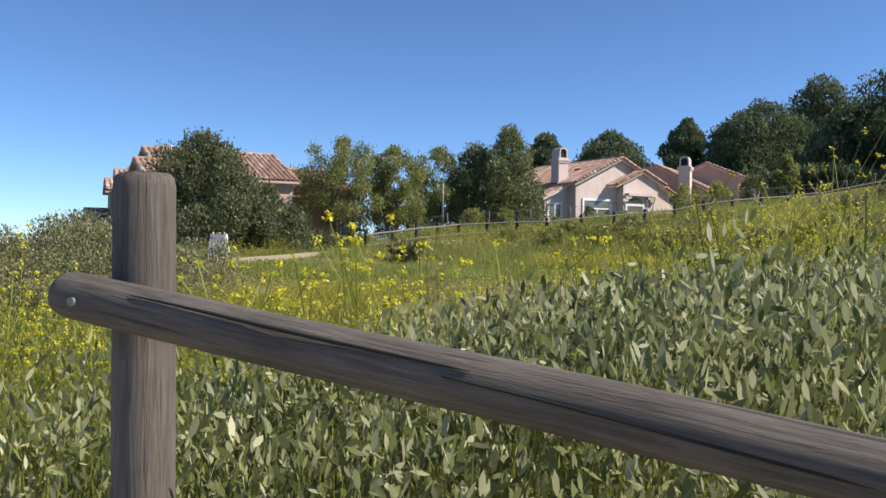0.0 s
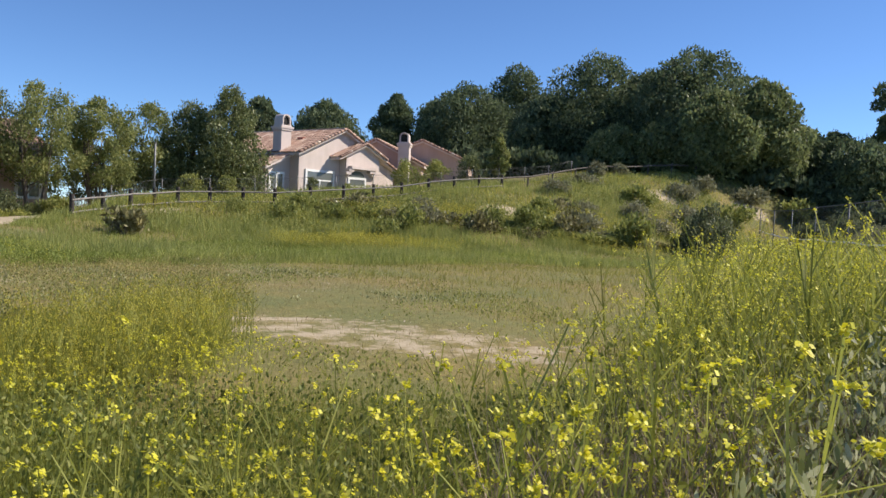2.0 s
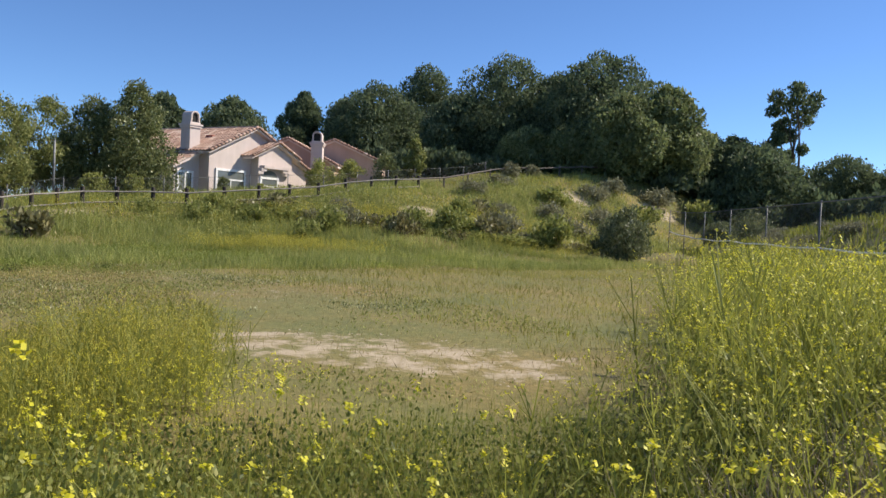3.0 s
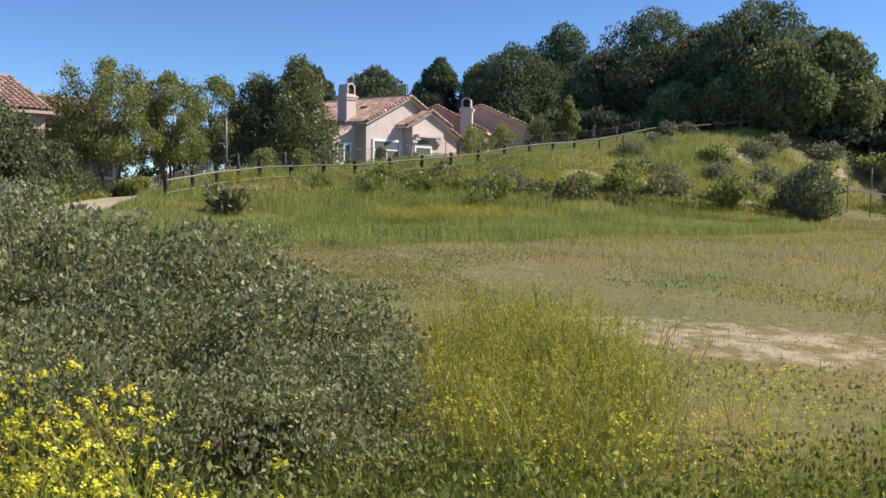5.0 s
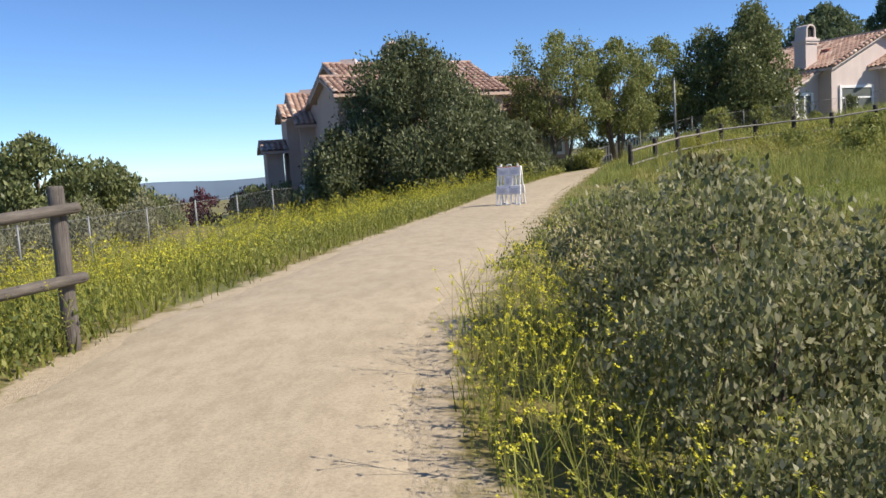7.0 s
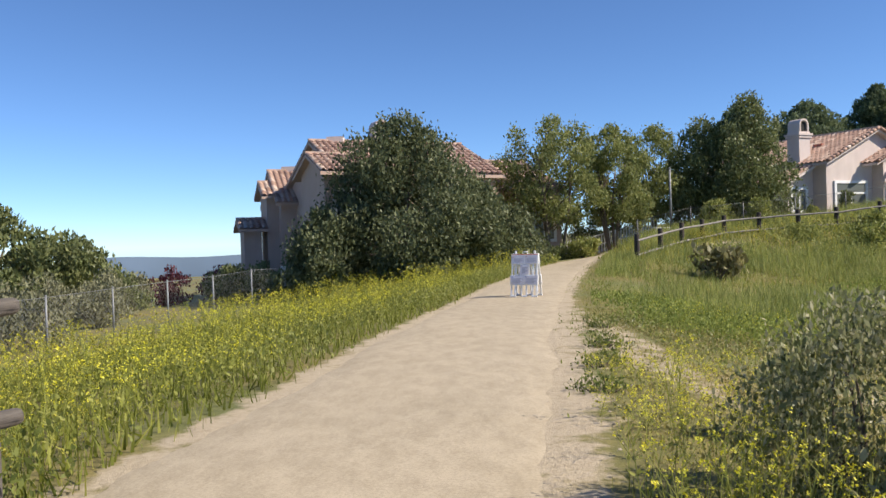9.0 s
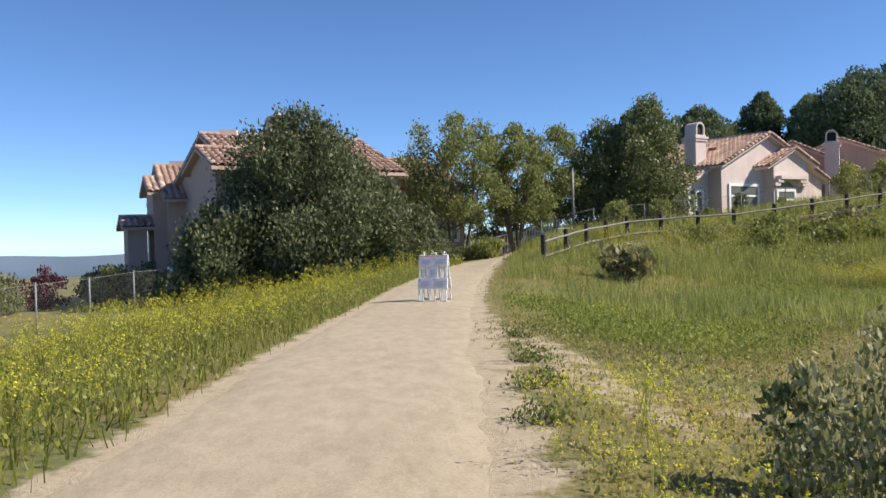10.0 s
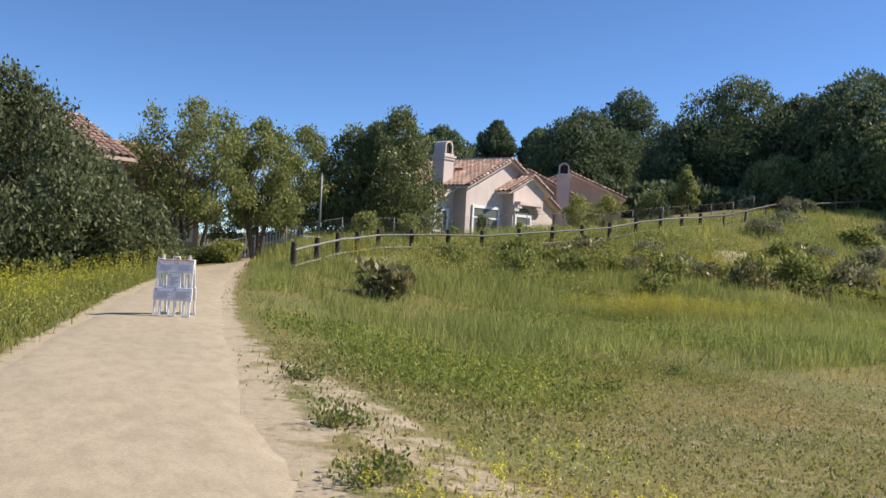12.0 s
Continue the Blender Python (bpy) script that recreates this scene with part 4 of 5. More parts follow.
def shrub(label, x, y, width, height, mat, n, leaf, category="shrub", group="shrubs", clumps=40, tilt=0.9, name="shrub", sink=0.0, loose=0.13):
    t = thing(name, Matrix.Translation((x, y, gz(x, y) - sink)), label, category, group)
    mid = crown_points(clumps, width, width, -height * 0.35, height, width * 0.14, 0.5)
    mid = mid[mid[:, 2] > min(0.04, height * 0.12)]
    bm = bmesh.new()
    for k in range(min(14, len(mid))):
        q = Vector(mid[k])
        limb(bm, (q.x * 0.12, q.y * 0.12, -0.1), q, 0.012 + width * 0.006, 0.004, 0.15, 4)
    part("branchwork", bm, M_BARK, t)
    V, F = leaves_at(mid, max(4, n // len(mid)), width * loose, leaf, tilt)
    bulk("foliage", V, F, mat, t)
    return t


def seen_from(bearing, distance, elev):
    b = radians(bearing)
    return 3.72 + distance * math.sin(b), -26.49 + distance * math.cos(b), 1.12 + distance * math.tan(radians(elev))


# by the trail's end and the town houses
tree("oak_tree", "broad dark green oak with low crown beside the trail", -3.7, 15.0, 6.6, 9.0, -1.4, M_OAK, 300, 130, 0.62, 0.165, 1, 0.22, 0.55, 0.72, lobes=46, size=0.125, fuzz=0.2)
tree("oak_tree", "low spreading dark green oak beside the trail", -0.6, 15.8, 3.9, 6.2, -0.6, M_OAK, 125, 130, 0.5, 0.16, 2, 0.12, 0.55, 0.7, lobes=22, size=0.15, fuzz=0.16)
tree("oak_tree", "low spreading dark green oak beside the trail", -6.9, 14.2, 2.9, 4.6, -1.6, M_OAK, 90, 130, 0.5, 0.16, 2, 0.12, 0.55, 0.7, lobes=22, size=0.15, fuzz=0.16)
tree("tree", "airy light green multi-stemmed tree with bare lower stems", 3.2, 22.0, 7.35, 5.6, 1.8, M_LIGHT, 105, 130, 0.40, 0.145, 5, 0.085, 0.62, 1.12, lobes=30, size=0.125, fuzz=0.3)
tree("tree", "airy yellow-green tree with several thin stems", 6.4, 23.4, 6.9, 4.6, 1.7, M_LIGHT, 105, 130, 0.40, 0.145, 5, 0.08, 0.62, 1.12, lobes=30, size=0.125, fuzz=0.3)
tree("tree", "airy yellow-green tree with several thin stems", 9.5, 27.4, 7.4, 5.2, 1.7, M_LIGHT, 105, 130, 0.40, 0.145, 4, 0.075, 0.62, 1.1, lobes=30, size=0.125, fuzz=0.3)
tree("tree", "dense dark green pointed tree beside the pink house", 14.1, 25.7, 8.7, 5.8, 1.2, M_DARK, 170, 130, 0.5, 0.16, 1, 0.15, 0.35, 0.5, lobes=34, size=0.16, fuzz=0.2)
tree("tree", "dense dark green tree beside the pink house", 11.9, 26.6, 7.5, 4.8, 1.2, M_DARK, 110, 130, 0.5, 0.16, 1, 0.15, 0.35, 0.75, lobes=26, size=0.17, fuzz=0.2)
tree("young_tree", "slim light green young tree on the slope", 33.4, 25.9, 7.3, 1.9, 4.2, M_LIGHT, 46, 80, 0.3, 0.16, 1, 0.06, 0.2, 0.7)

# pines and other trees along the skyline
for b, e, d, w, m, lab in (
        (13.0, 7.4, 76, 3.6, M_PINE, "small round dark tree behind the chimney"),
        (17.4, 7.5, 82, 6.4, M_PINE, "round dark green tree behind the house roofs"),
        (22.1, 8.2, 100, 4.4, M_PINE, "slim dark pine behind the houses"),
        (24.7, 7.9, 100, 4.4, M_PINE, "slim dark pine behind the houses"),
        (27.0, 9.1, 92, 8.6, M_PINE, "dark rounded pine on the skyline"),
        (30.3, 10.5, 100, 7.6, M_PINE, "tall dark pine on the skyline"),
        (35.8, 11.4, 86, 10.4, M_PINE, "large rounded dark pine on the skyline"),
        (32.6, 8.6, 84, 7.0, M_PINE, "dark rounded pine on the skyline"),
        (39.2, 10.3, 84, 8.0, M_PINE, "dark rounded pine on the skyline"),
        (42.0, 11.8, 80, 10.4, M_PINE, "large dark pine on the skyline"),
        (43.6, 9.0, 74, 6.6, M_OLIVE, "paler olive green tree before the pines"),
        (46.4, 9.6, 76, 5.6, M_OLIVE, "paler olive green tree before the pines"),
        (40.6, 7.4, 76, 5.0, M_OLIVE, "paler olive green tree before the pines"),
        (37.2, 6.6, 76, 4.4, M_OLIVE, "paler olive green tree before the pines"),
        (50.8, 6.3, 80, 6.4, M_PINE, "dark tree at the end of the ridge"),
        (52.6, 5.8, 76, 6.6, M_PINE, "dark low tree at the end of the ridge"),
        (48.8, 6.6, 82, 4.0, M_OLIVE, "thin pale tree at the end of the ridge"),
        (57.4, 5.2, 112, 10.0, M_PINE, "distant dark wood tree"),
        (61.5, 4.8, 112, 12.0, M_PINE, "distant dark wood tree"),
        (66.0, 5.2, 112, 12.0, M_PINE, "distant dark wood tree")):
    x, y, top = seen_from(b, d, e)
    zg = min(gz(x, y), 5.0)
    tree("pine_tree" if m is M_PINE else "tree", lab, x, y, top + 0.15, w * 1.42, zg + 0.1, m, int(90 + w * 15), 120, w * 0.055 + 0.26, 0.34, 1, 0.22, 0.66, 0.95, "tree", "skyline trees", 6, zg, 26, 0.21, 0.08)
x, y, top = seen_from(53.7, 84, 9.9)
tree("eucalyptus_tree", "tall open eucalyptus with a thin upper crown", x, y, top - 3.4, 5.0, 4.0, M_PINE, 60, 70, 0.6, 0.4, 1, 0.2, 0.4, 0.9, "tree", "skyline trees", 8, 2.5, 16, 0.16, 0.2)
tree("eucalyptus_tree", "tall open eucalyptus with a thin upper crown", x + 0.8, y - 0.6, top, 5.6, top - 4.2, M_PINE, 26, 70, 0.5, 0.36, 1, 0.14, 0.7, 1.0, "tree", "skyline trees", 9, 2.5, 9, 0.15, 0.2)
# low dark growth under the pines
for k in range(25):
    b = 25.5 + 1.55 * k + random.uniform(-0.4, 0.4)
    x, y, top = seen_from(b, 74 + 4 * random.random(), (4.4 if k < 15 else 3.2) + 0.6 * random.random())
    shrub("dark low growth under the skyline trees", x, y, 4.6, max(1.6, top - gz(x, y)), M_PINE, 1300, 0.55, "shrub", "skyline shrubs", 50)

# trees below the trail
for x, y, top, w in ((-20.3, 14.2, 3.5, 5.4), (-27.5, 18.0, 4.6, 8.0), (-23.0, 26.0, 2.4, 6.0), (-34.0, 8.0, 4.4, 8.0)):
    tree("tree", "dark green round tree below the trail", x, y, top, w, gz(x, y) + 0.2, M_DARK, 80, 90, 0.6, 0.24, 1, 0.15, 0.4, 0.9, "tree", "trees below the trail")
for x, y, w, h, m in ((-13.5, 22.5, 2.6, 2.1, M_PURPLE), (-15.2, 20.5, 2.4, 2.0, M_PURPLE), (-12.2, 19.5, 2.6, 1.9, M_DARK), (-16.5, 17.5, 3.0, 1.9, M_DARK), (-11.0, 20.8, 2.4, 1.9, M_DARK)):
    shrub("plum red flowering hedge shrub" if m is M_PURPLE else "dark green hedge shrub behind the fence", x, y, w, h, m, 2600, 0.14, "shrub", "hedge shrubs")
for k in range(12):
    x, y = -18.5 - 2.2 * (k % 4), -2 + 3.1 * k
    shrub("grey-brown dry brush on the far bank", x, y, 3.6, 2.0 + 0.5 * random.random(), (M_GREY, M_SCRUB)[k % 2], 1500, 0.2, "shrub", "dry brush")
for x, y in ((-9.6, 15.6), (-8.0, 16.2), (-6.8, 13.0), (-11.4, 17.2)):
    shrub("dark green shrub at the foot of the town house", x, y, 2.2, 1.9, M_DARK, 2000, 0.15, "shrub", "hedge shrubs")
for k in range(10):
    x, y = -13.6 + random.uniform(-1.5, 1.2) - 0.3 * k, 1.5 + 1.9 * k + random.uniform(-0.6, 0.6)
    shrub("grey dry brush below the fence", x, y, 2.4, 1.7 + 0.5 * random.random(), M_GREY, 1900, 0.12, "shrub", "dry brush")

# round the houses
for x, y, w, h, m, lab in ((19.9, 27.0, 1.0, 1.45, M_DARK, "dark spiky shrub before the window"), (17.2, 25.2, 0.7, 0.7, M_SCRUB, "green shrub before the house"), (22.4, 27.2, 0.7, 0.7, M_SCRUB, "green shrub before the house"),
                           (27.2, 28.2, 3.0, 2.5, M_SCRUB, "rounded green shrub beside the house"), (29.6, 28.6, 2.6, 2.6, M_SCRUB, "rounded green shrub beside the house"), (31.5, 26.6, 3.2, 2.6, M_DARK, "dark round shrub near the fence"),
                           (11.3, 22.6, 2.0, 1.7, M_SCRUB, "green shrub by the yard fence"), (13.4, 22.2, 1.8, 1.5, M_SCRUB, "green shrub by the yard fence"), (1.6, 20.2, 2.8, 1.9, M_OAK, "dark shrub by the trail's end"), (4.4, 20.6, 1.8, 1.2, M_SCRUB, "green shrub by the trail's end"),
                           (41.5, 25.3, 2.0, 1.4, M_GREY, "pale grey-green shrub on the crest"), (44.5, 26.4, 1.6, 1.1, M_GREY, "pale grey-green shrub on the crest")):
    shrub(lab, x, y, w, h, m, int(1400 * w), 0.13, "shrub", "garden shrubs")

for k in range(5):
    x = -0.4 + 0.95 * k
    y = 19.6 + 1.2 * math.sin(k * 2.1) + 0.12 * k
    shrub("green hedge growth below the trees", x, y, 1.9, 0.7 + 0.25 * math.sin(k * 1.7), (M_SCRUB, M_DARK, M_SCRUB)[k % 3], 1500, 0.13, "shrub", "hedge shrubs")

# added filler shrubs: block the sky gap, stand in for the dark background there
for x, w in ((1.2, 2.6), (3.2, 2.8), (5.0, 3.0), (6.9, 2.7), (8.8, 2.8)):
    shrub("dark green filler shrub closing the bright gap behind the thin-stemmed trees", x, 28.6 + 0.15 * x, w, 3.6, M_DARK, 2200, 0.16, "shrub", "hedge shrubs")

# the dark broad-leaved shrub alone in the meadow
shrub("dark broad-leaved shrub alone in the meadow", 6.6, 7.6, 2.0, 1.05, M_CASTOR, 520, 0.24, "shrub", "", 20, loose=0.19)

# scrub on the slope
spots = [(20.4, 11.6, 1.9, 1.25), (22.0, 12.6, 1.6, 1.0), (24.2, 11.2, 1.8, 1.1), (25.6, 12.4, 1.5, 1.0), (27.6, 11.6, 2.2, 1.2), (29.4, 10.6, 2.0, 1.3), (31.2, 11.8, 2.2, 1.2), (32.6, 9.2, 2.2, 1.5), (18.6, 10.2, 1.4, 0.8),
         (30.6, 15.4, 1.6, 0.9), (32.5, 16.2, 1.7, 0.9), (34.4, 16.5, 1.6, 0.9), (17.2, 13.6, 1.6, 0.8), (14.6, 13.8, 1.7, 0.8), (16.2, 16.2, 1.7, 0.8), (19.4, 16.0, 1.8, 0.9), (23.2, 16.4, 1.6, 0.8), (36.6, 12.6, 2.2, 1.1), (38.0, 16.0, 2.2, 1.1),
         (40.5, 19.0, 2.4, 1.1), (43.2, 17.2, 2.2, 1.2), (46.5, 21.5, 2.6, 1.2), (49.0, 18.4, 2.6, 1.3), (50.0, 23.0, 2.4, 1.1), (54.0, 22.2, 2.8, 1.3), (57.0, 20.0, 3.0, 1.6), (35.5, 21.5, 2.0, 0.9), (39.0, 23.0, 2.0, 0.9), (12.6, 15.4, 1.4, 0.6)]
forms = [shrub("mid green scrub bush on the slope", *spots[0][:2], 1.9, 1.25, M_SCRUB, 1500, 0.16, "shrub", "slope scrub", 30, loose=0.2),
         shrub("grey-green scrub bush on the slope", *spots[1][:2], 1.9, 1.1, M_GREY, 1300, 0.14, "shrub", "slope scrub", 30, loose=0.2),
         shrub("dark broad-leaved scrub bush on the slope", *spots[2][:2], 1.9, 1.1, M_CASTOR, 700, 0.2, "shrub", "slope scrub", 24, loose=0.2)]
for k, (x, y, w, h) in enumerate(spots[3:]):
    f = forms[(0, 0, 2, 1, 0)[k % 5]] if x < 36 else forms[(1, 0, 1)[k % 3]]
    copy_thing(f, Matrix.Translation((x, y, gz(x, y) - 0.12)) @ Matrix.Rotation(k * 1.3, 4, 'Z') @ Matrix.Diagonal((w / 1.9 * 1.25, w / 1.9 * 1.1, h / 0.95, 1)))
for k in range(46):
    x = 15.5 + 20 * ((k * 0.618) % 1.0)
    y = float(np.interp(x, [17, 28, 38], [9.6, 8.6, 9.6])) + 8.5 * ((k * 0.377) % 1.0)
    w = 0.6 + 0.5 * ((k * 0.271) % 1.0)
    copy_thing(forms[(0, 1, 0, 2, 0)[k % 5]], Matrix.Translation((x, y, gz(x, y) - 0.1)) @ Matrix.Rotation(k * 2.3, 4, 'Z') @ Matrix.Diagonal((w * 1.3, w, w * 0.55, 1)))
for x, y, w, h in ((34.2, 5.4, 3.6, 3.0), (36.8, 8.4, 3.6, 2.6), (39.2, 10.6, 3.4, 2.4), (56.0, 14.5, 5.0, 3.0), (51.0, 13.0, 3.4, 2.0)):
    shrub("dark dense bush at the foot of the slope", x, y, w, h, M_OAK, 4200, 0.17, "shrub", "dark bushes", 60)
# brush on the bank behind the court fence
for k in range(26):
    a, w = random.uniform(-0.5, 1.0), random.uniform(2.5, 8.0)
    x, y = 26.1 + 19.3 * a + 0.774 * w, -11.0 + 23.6 * a - 0.633 * w
    s = random.uniform(0.6, 1.0)
    copy_thing(forms[1], Matrix.Translation((x, y, gz(x, y))) @ Matrix.Rotation(k * 2.1, 4, 'Z') @ Matrix.Diagonal((s, s, s * 0.6, 1)))

# the big saltbush beside the trail
salt = [shrub("grey-green saltbush with dense small leaves beside the trail", 0.95, -16.0, 2.6, 1.60, M_SAGE, 13500, 0.046, "bush", "saltbush clump", 150, 0.9, loose=0.075),
        shrub("grey-green saltbush with dense small leaves beside the trail", 2.5, -17.3, 2.5, 1.45, M_SAGE, 13500, 0.046, "bush", "saltbush clump", 150, 0.9, loose=0.075)]
for k, (x, y, w, h) in enumerate(((1.7, -17.7, 1.0, 0.92), (0.65, -17.6, 0.8, 0.86), (2.6, -15.7, 0.95, 0.86), (3.25, -18.3, 0.75, 0.62), (2.6, -19.1, 0.92, 0.74), (1.5, -19.1, 0.8, 0.70),
                                  (0.5, -14.8, 0.72, 0.84), (1.7, -14.5, 0.8, 0.80), (2.75, -19.9, 0.62, 0.55), (2.1, -20.3, 0.74, 0.60), (1.15, -20.2, 0.6, 0.55), (0.6, -18.9, 0.6, 0.62))):
    copy_thing(salt[k % 2], Matrix.Translation((x, y, gz(x, y))) @ Matrix.Rotation(k * 1.9 + 0.7, 4, 'Z') @ Matrix.Diagonal((w, w, h, 1)))
shrub("small upright leafy shrub near the trail", 0.75, -13.3, 0.55, 0.85, M_BROAD, 1500, 0.06, "shrub", "", 24)
for x, y in ((-0.05, -10.2), (0.25, -8.6), (-0.3, -11.6), (0.6, -6.4), (5.1, -5.6), (3.4, -5.0), (7.2, -4.4)):
    shrub("low tuft of weeds at the trail's edge", x, y, 0.6, 0.15, M_WEED, 420, 0.04, "weed", "weed tufts", 16, loose=0.24)


# ---- grasses, flowers and leaves past counting ----
def bulk2(name, pieces, label, category):
    """One object of several materials from pieces (V, F, material), all with faces of four corners."""
    off, VV, FF, MI = 0, [], [], []
    for k, (V, F, m) in enumerate(pieces):
        VV.append(V)
        FF.append(F + off)
        MI.append(np.full(len(F), k, np.int32))
        off += len(V)
    ob = bulk(name, np.concatenate(VV), np.concatenate(FF), pieces[0][2])
    for _, _, m in pieces[1:]:
        ob.data.materials.append(m)
    ob.data.polygons.foreach_set("material_index", np.concatenate(MI))
    return tagged(ob, label, category, kind="stuff")


def right_of(x, y):
    return x - (trail_mid(y) + trail_half(y))


def left_of(x, y):
    return (trail_mid(y) - trail_half(y)) - x


def sample(n, x0, x1, y0, y1, keep):
    x, y = rng.uniform(x0, x1, n), rng.uniform(y0, y1, n)
    k = keep(x, y)
    x, y = x[k], y[k]
    return np.stack([x, y, ground_z(x, y)], -1)


def upright(n, size, vary=0.35, lean=0.15):
    return turned(n, lean, 1.0, 0.0) * (size * rng.uniform(1 - vary, 1 + vary, n))[:, None, None]


def strip(a, b, w):
    d = np.array([w, 0, 0])
    return [a - d, a + d, b + d * 0.6, b - d * 0.6]


def mustard_form(seed, petals=5, tips=5, petal=0.014):
    r = np.random.default_rng(seed)
    SV, FV = [], []
    top = np.array([r.normal(0, 0.08), r.normal(0, 0.08), 1.0])
    SV += strip(np.zeros(3), top, 0.006)
    heads = [top]
    for k in range(tips):
        h = r.uniform(0.3, 0.85)
        a = r.uniform(0, 6.28)
        end = top * h + np.array([math.cos(a) * 0.22, math.sin(a) * 0.22, 0.0]) * r.uniform(0.5, 1.1) + np.array([0, 0, r.uniform(0.12, 0.32)])
        SV += strip(top * h, end, 0.004)
        heads.append(end)
    for k in range(9):
        a, h, s = r.uniform(0, 6.28), r.uniform(0.02, 0.55), r.uniform(0.05, 0.13)
        d, e = np.array([math.cos(a), math.sin(a), 0.35]), np.array([-math.sin(a), math.cos(a), 0])
        p = top * h
        SV += [p, p + d * s * 0.5 + e * s * 0.22, p + d * s, p + d * s * 0.5 - e * s * 0.22]
    for hd in heads:
        for k in range(petals):
            c = hd + r.normal(0, 1, 3) * petal * np.array([0.7, 0.7, 0.7])
            a = r.uniform(0, 6.28)
            d = np.array([math.cos(a), math.sin(a), r.uniform(-1.0, 1.0)]) * petal * 0.52
            e = np.array([-math.sin(a), math.cos(a), r.uniform(-1.0, 1.0)]) * petal * 0.52
            FV += [c - d, c - e, c + d, c + e]
    SV, FV = np.array(SV), np.array(FV)
    return (SV, np.arange(len(SV)).reshape(-1, 4)), (FV, np.arange(len(FV)).reshape(-1, 4))


def mustard(label, pos, height, vary=0.3, petal=0.014, tips=5, flowers=None, petals=5):
    pieces = []
    forms = [mustard_form(40 + k, petals, tips, petal / height) for k in range(5)]
    which = rng.integers(0, 5, len(pos))
    for part_no, m in ((0, M_STEM), (1, flowers or M_YELLOW)):
        VV, FF, off = [], [], 0
        for k in range(5):
            p = pos[which == k]
            if not len(p):
                continue
            state = np.random.default_rng(900 + k)
            a = state.uniform(0, 6.28, len(p))
            lx, ly = state.normal(0, 0.14, len(p)), state.normal(0, 0.14, len(p))
            s = height * state.uniform(1 - vary, 1 + vary, len(p))
            z, o = np.zeros(len(p)), np.ones(len(p))
            R = np.array([[np.cos(a), -np.sin(a), lx], [np.sin(a), np.cos(a), ly], [z, z, o]]).transpose(2, 0, 1) * s[:, None, None]
            V, F = spread(*forms[k][part_no], p, R)
            VV.append(V)
            FF.append(F + off)
            off += len(V)
        pieces.append((np.concatenate(VV), np.concatenate(FF), m))
    return bulk2("mustard_flowers", pieces, label, "wildflowers")


def grass(label, pos, height, mat, width=1.0, vary=0.45, lean=0.25, blade=True, name="grass"):
    m = upright(len(pos), height, vary, lean)
    tv = (BLADE_V if blade else TUFT_V) * np.array([width, 1, 1])
    V, F = spread(tv, BLADE_F if blade else TUFT_F, pos, m)
    return tagged(bulk(name, V, F, mat), label, "grass", kind="stuff")


def patchy(x, y, s, level, seed=0.0):
    return wavy(x, y, s, seed) + 0.5 * wavy(x, y, s * 2.7, seed + 2) + rng.normal(0, 0.35, len(x)) > level


def dirt_gap(x, y):
    return bare_soil(x, y) < rng.uniform(0.2, 0.9, len(x))


# verge below the trail
verge = lambda x, y: (left_of(x, y) > 0.12 + 0.25 * np.abs(wavy(x, y, 2.0)))
p = sample(15000, -13, 3, -24, 16, lambda x, y: verge(x, y) & (left_of(x, y) < 8) & (rng.uniform(0, 1, len(x)) < 1.0 - 0.06 * left_of(x, y)))
grass("tall green verge grass among mustard", p, 0.24, M_GRASS, 0.42)
p = sample(9000, -5.5, 3, -24, 15, lambda x, y: (left_of(x, y) > -0.05) & (left_of(x, y) < 0.55))
grass("short weedy grass at the trail's edge", p, 0.13, M_GRASS, 1.6)
p = sample(6600, -12, 3, -22, 15, lambda x, y: verge(x, y) & (left_of(x, y) > 0.45) & (left_of(x, y) < 7.5) & patchy(x, y, 0.5, -0.55, 1.0))
tall = wavy(p[:, 0], p[:, 1], 0.9, 2.0) > 0.1
mustard("yellow flowering mustard along the verge", p[tall], 0.58, 0.4, 0.015)
mustard("low yellow mustard along the verge", p[~tall], 0.38, 0.4, 0.014)
p = sample(2600, -11, 1, -20, 4, lambda x, y: verge(x, y) & (left_of(x, y) > 1.2) & (left_of(x, y) < 7) & patchy(x, y, 0.45, 0.35, 4.0))
mustard("ochre seeding weeds on the verge", p, 0.6, 0.3, 0.018, 5, M_OCHRE)

# the meadow
def meadow(x, y):
    return (right_of(x, y) > 0.1) & (berm_frame(x, y)[1] < 14)


p = sample(240000, 0, 34, -23, 20, lambda x, y: meadow(x, y) & dirt_gap(x, y) & (np.hypot(x - 2.2, y + 17) > 1.2) & (rng.uniform(0, 1, len(x)) < np.where(patchy(x, y, 0.35, 0.0, 3.0), 1.0, 0.55)))
k = rng.uniform(0, 1, len(p)) < 0.78
low = p[:, 1] < -5.5
grass("very short thin grass on the dry meadow", p[k & low], 0.05, M_THATCH, 1.0, 0.5, 0.6, False)
grass("short patchy meadow grass", p[k & ~low], 0.085, M_SHORT, 0.8, 0.5, 0.6, False)
grass("dry straw in the meadow", p[::4], 0.06, M_DRY, 0.6, 0.5, 0.6, False, "dry_grass")
# the deep green belt across the meadow
p = sample(90000, 2, 34, -8, 10, lambda x, y: meadow(x, y) & (patchy(x, y, 0.30, -0.1, 6.0)) & (y > -5.5 + 0.30 * np.abs(x - 7)) & (y < 5 + 0.1 * x))
grass("lush green grass belt in the meadow", p, 0.11, M_LUSH, 0.8, 0.4, 0.5, False)
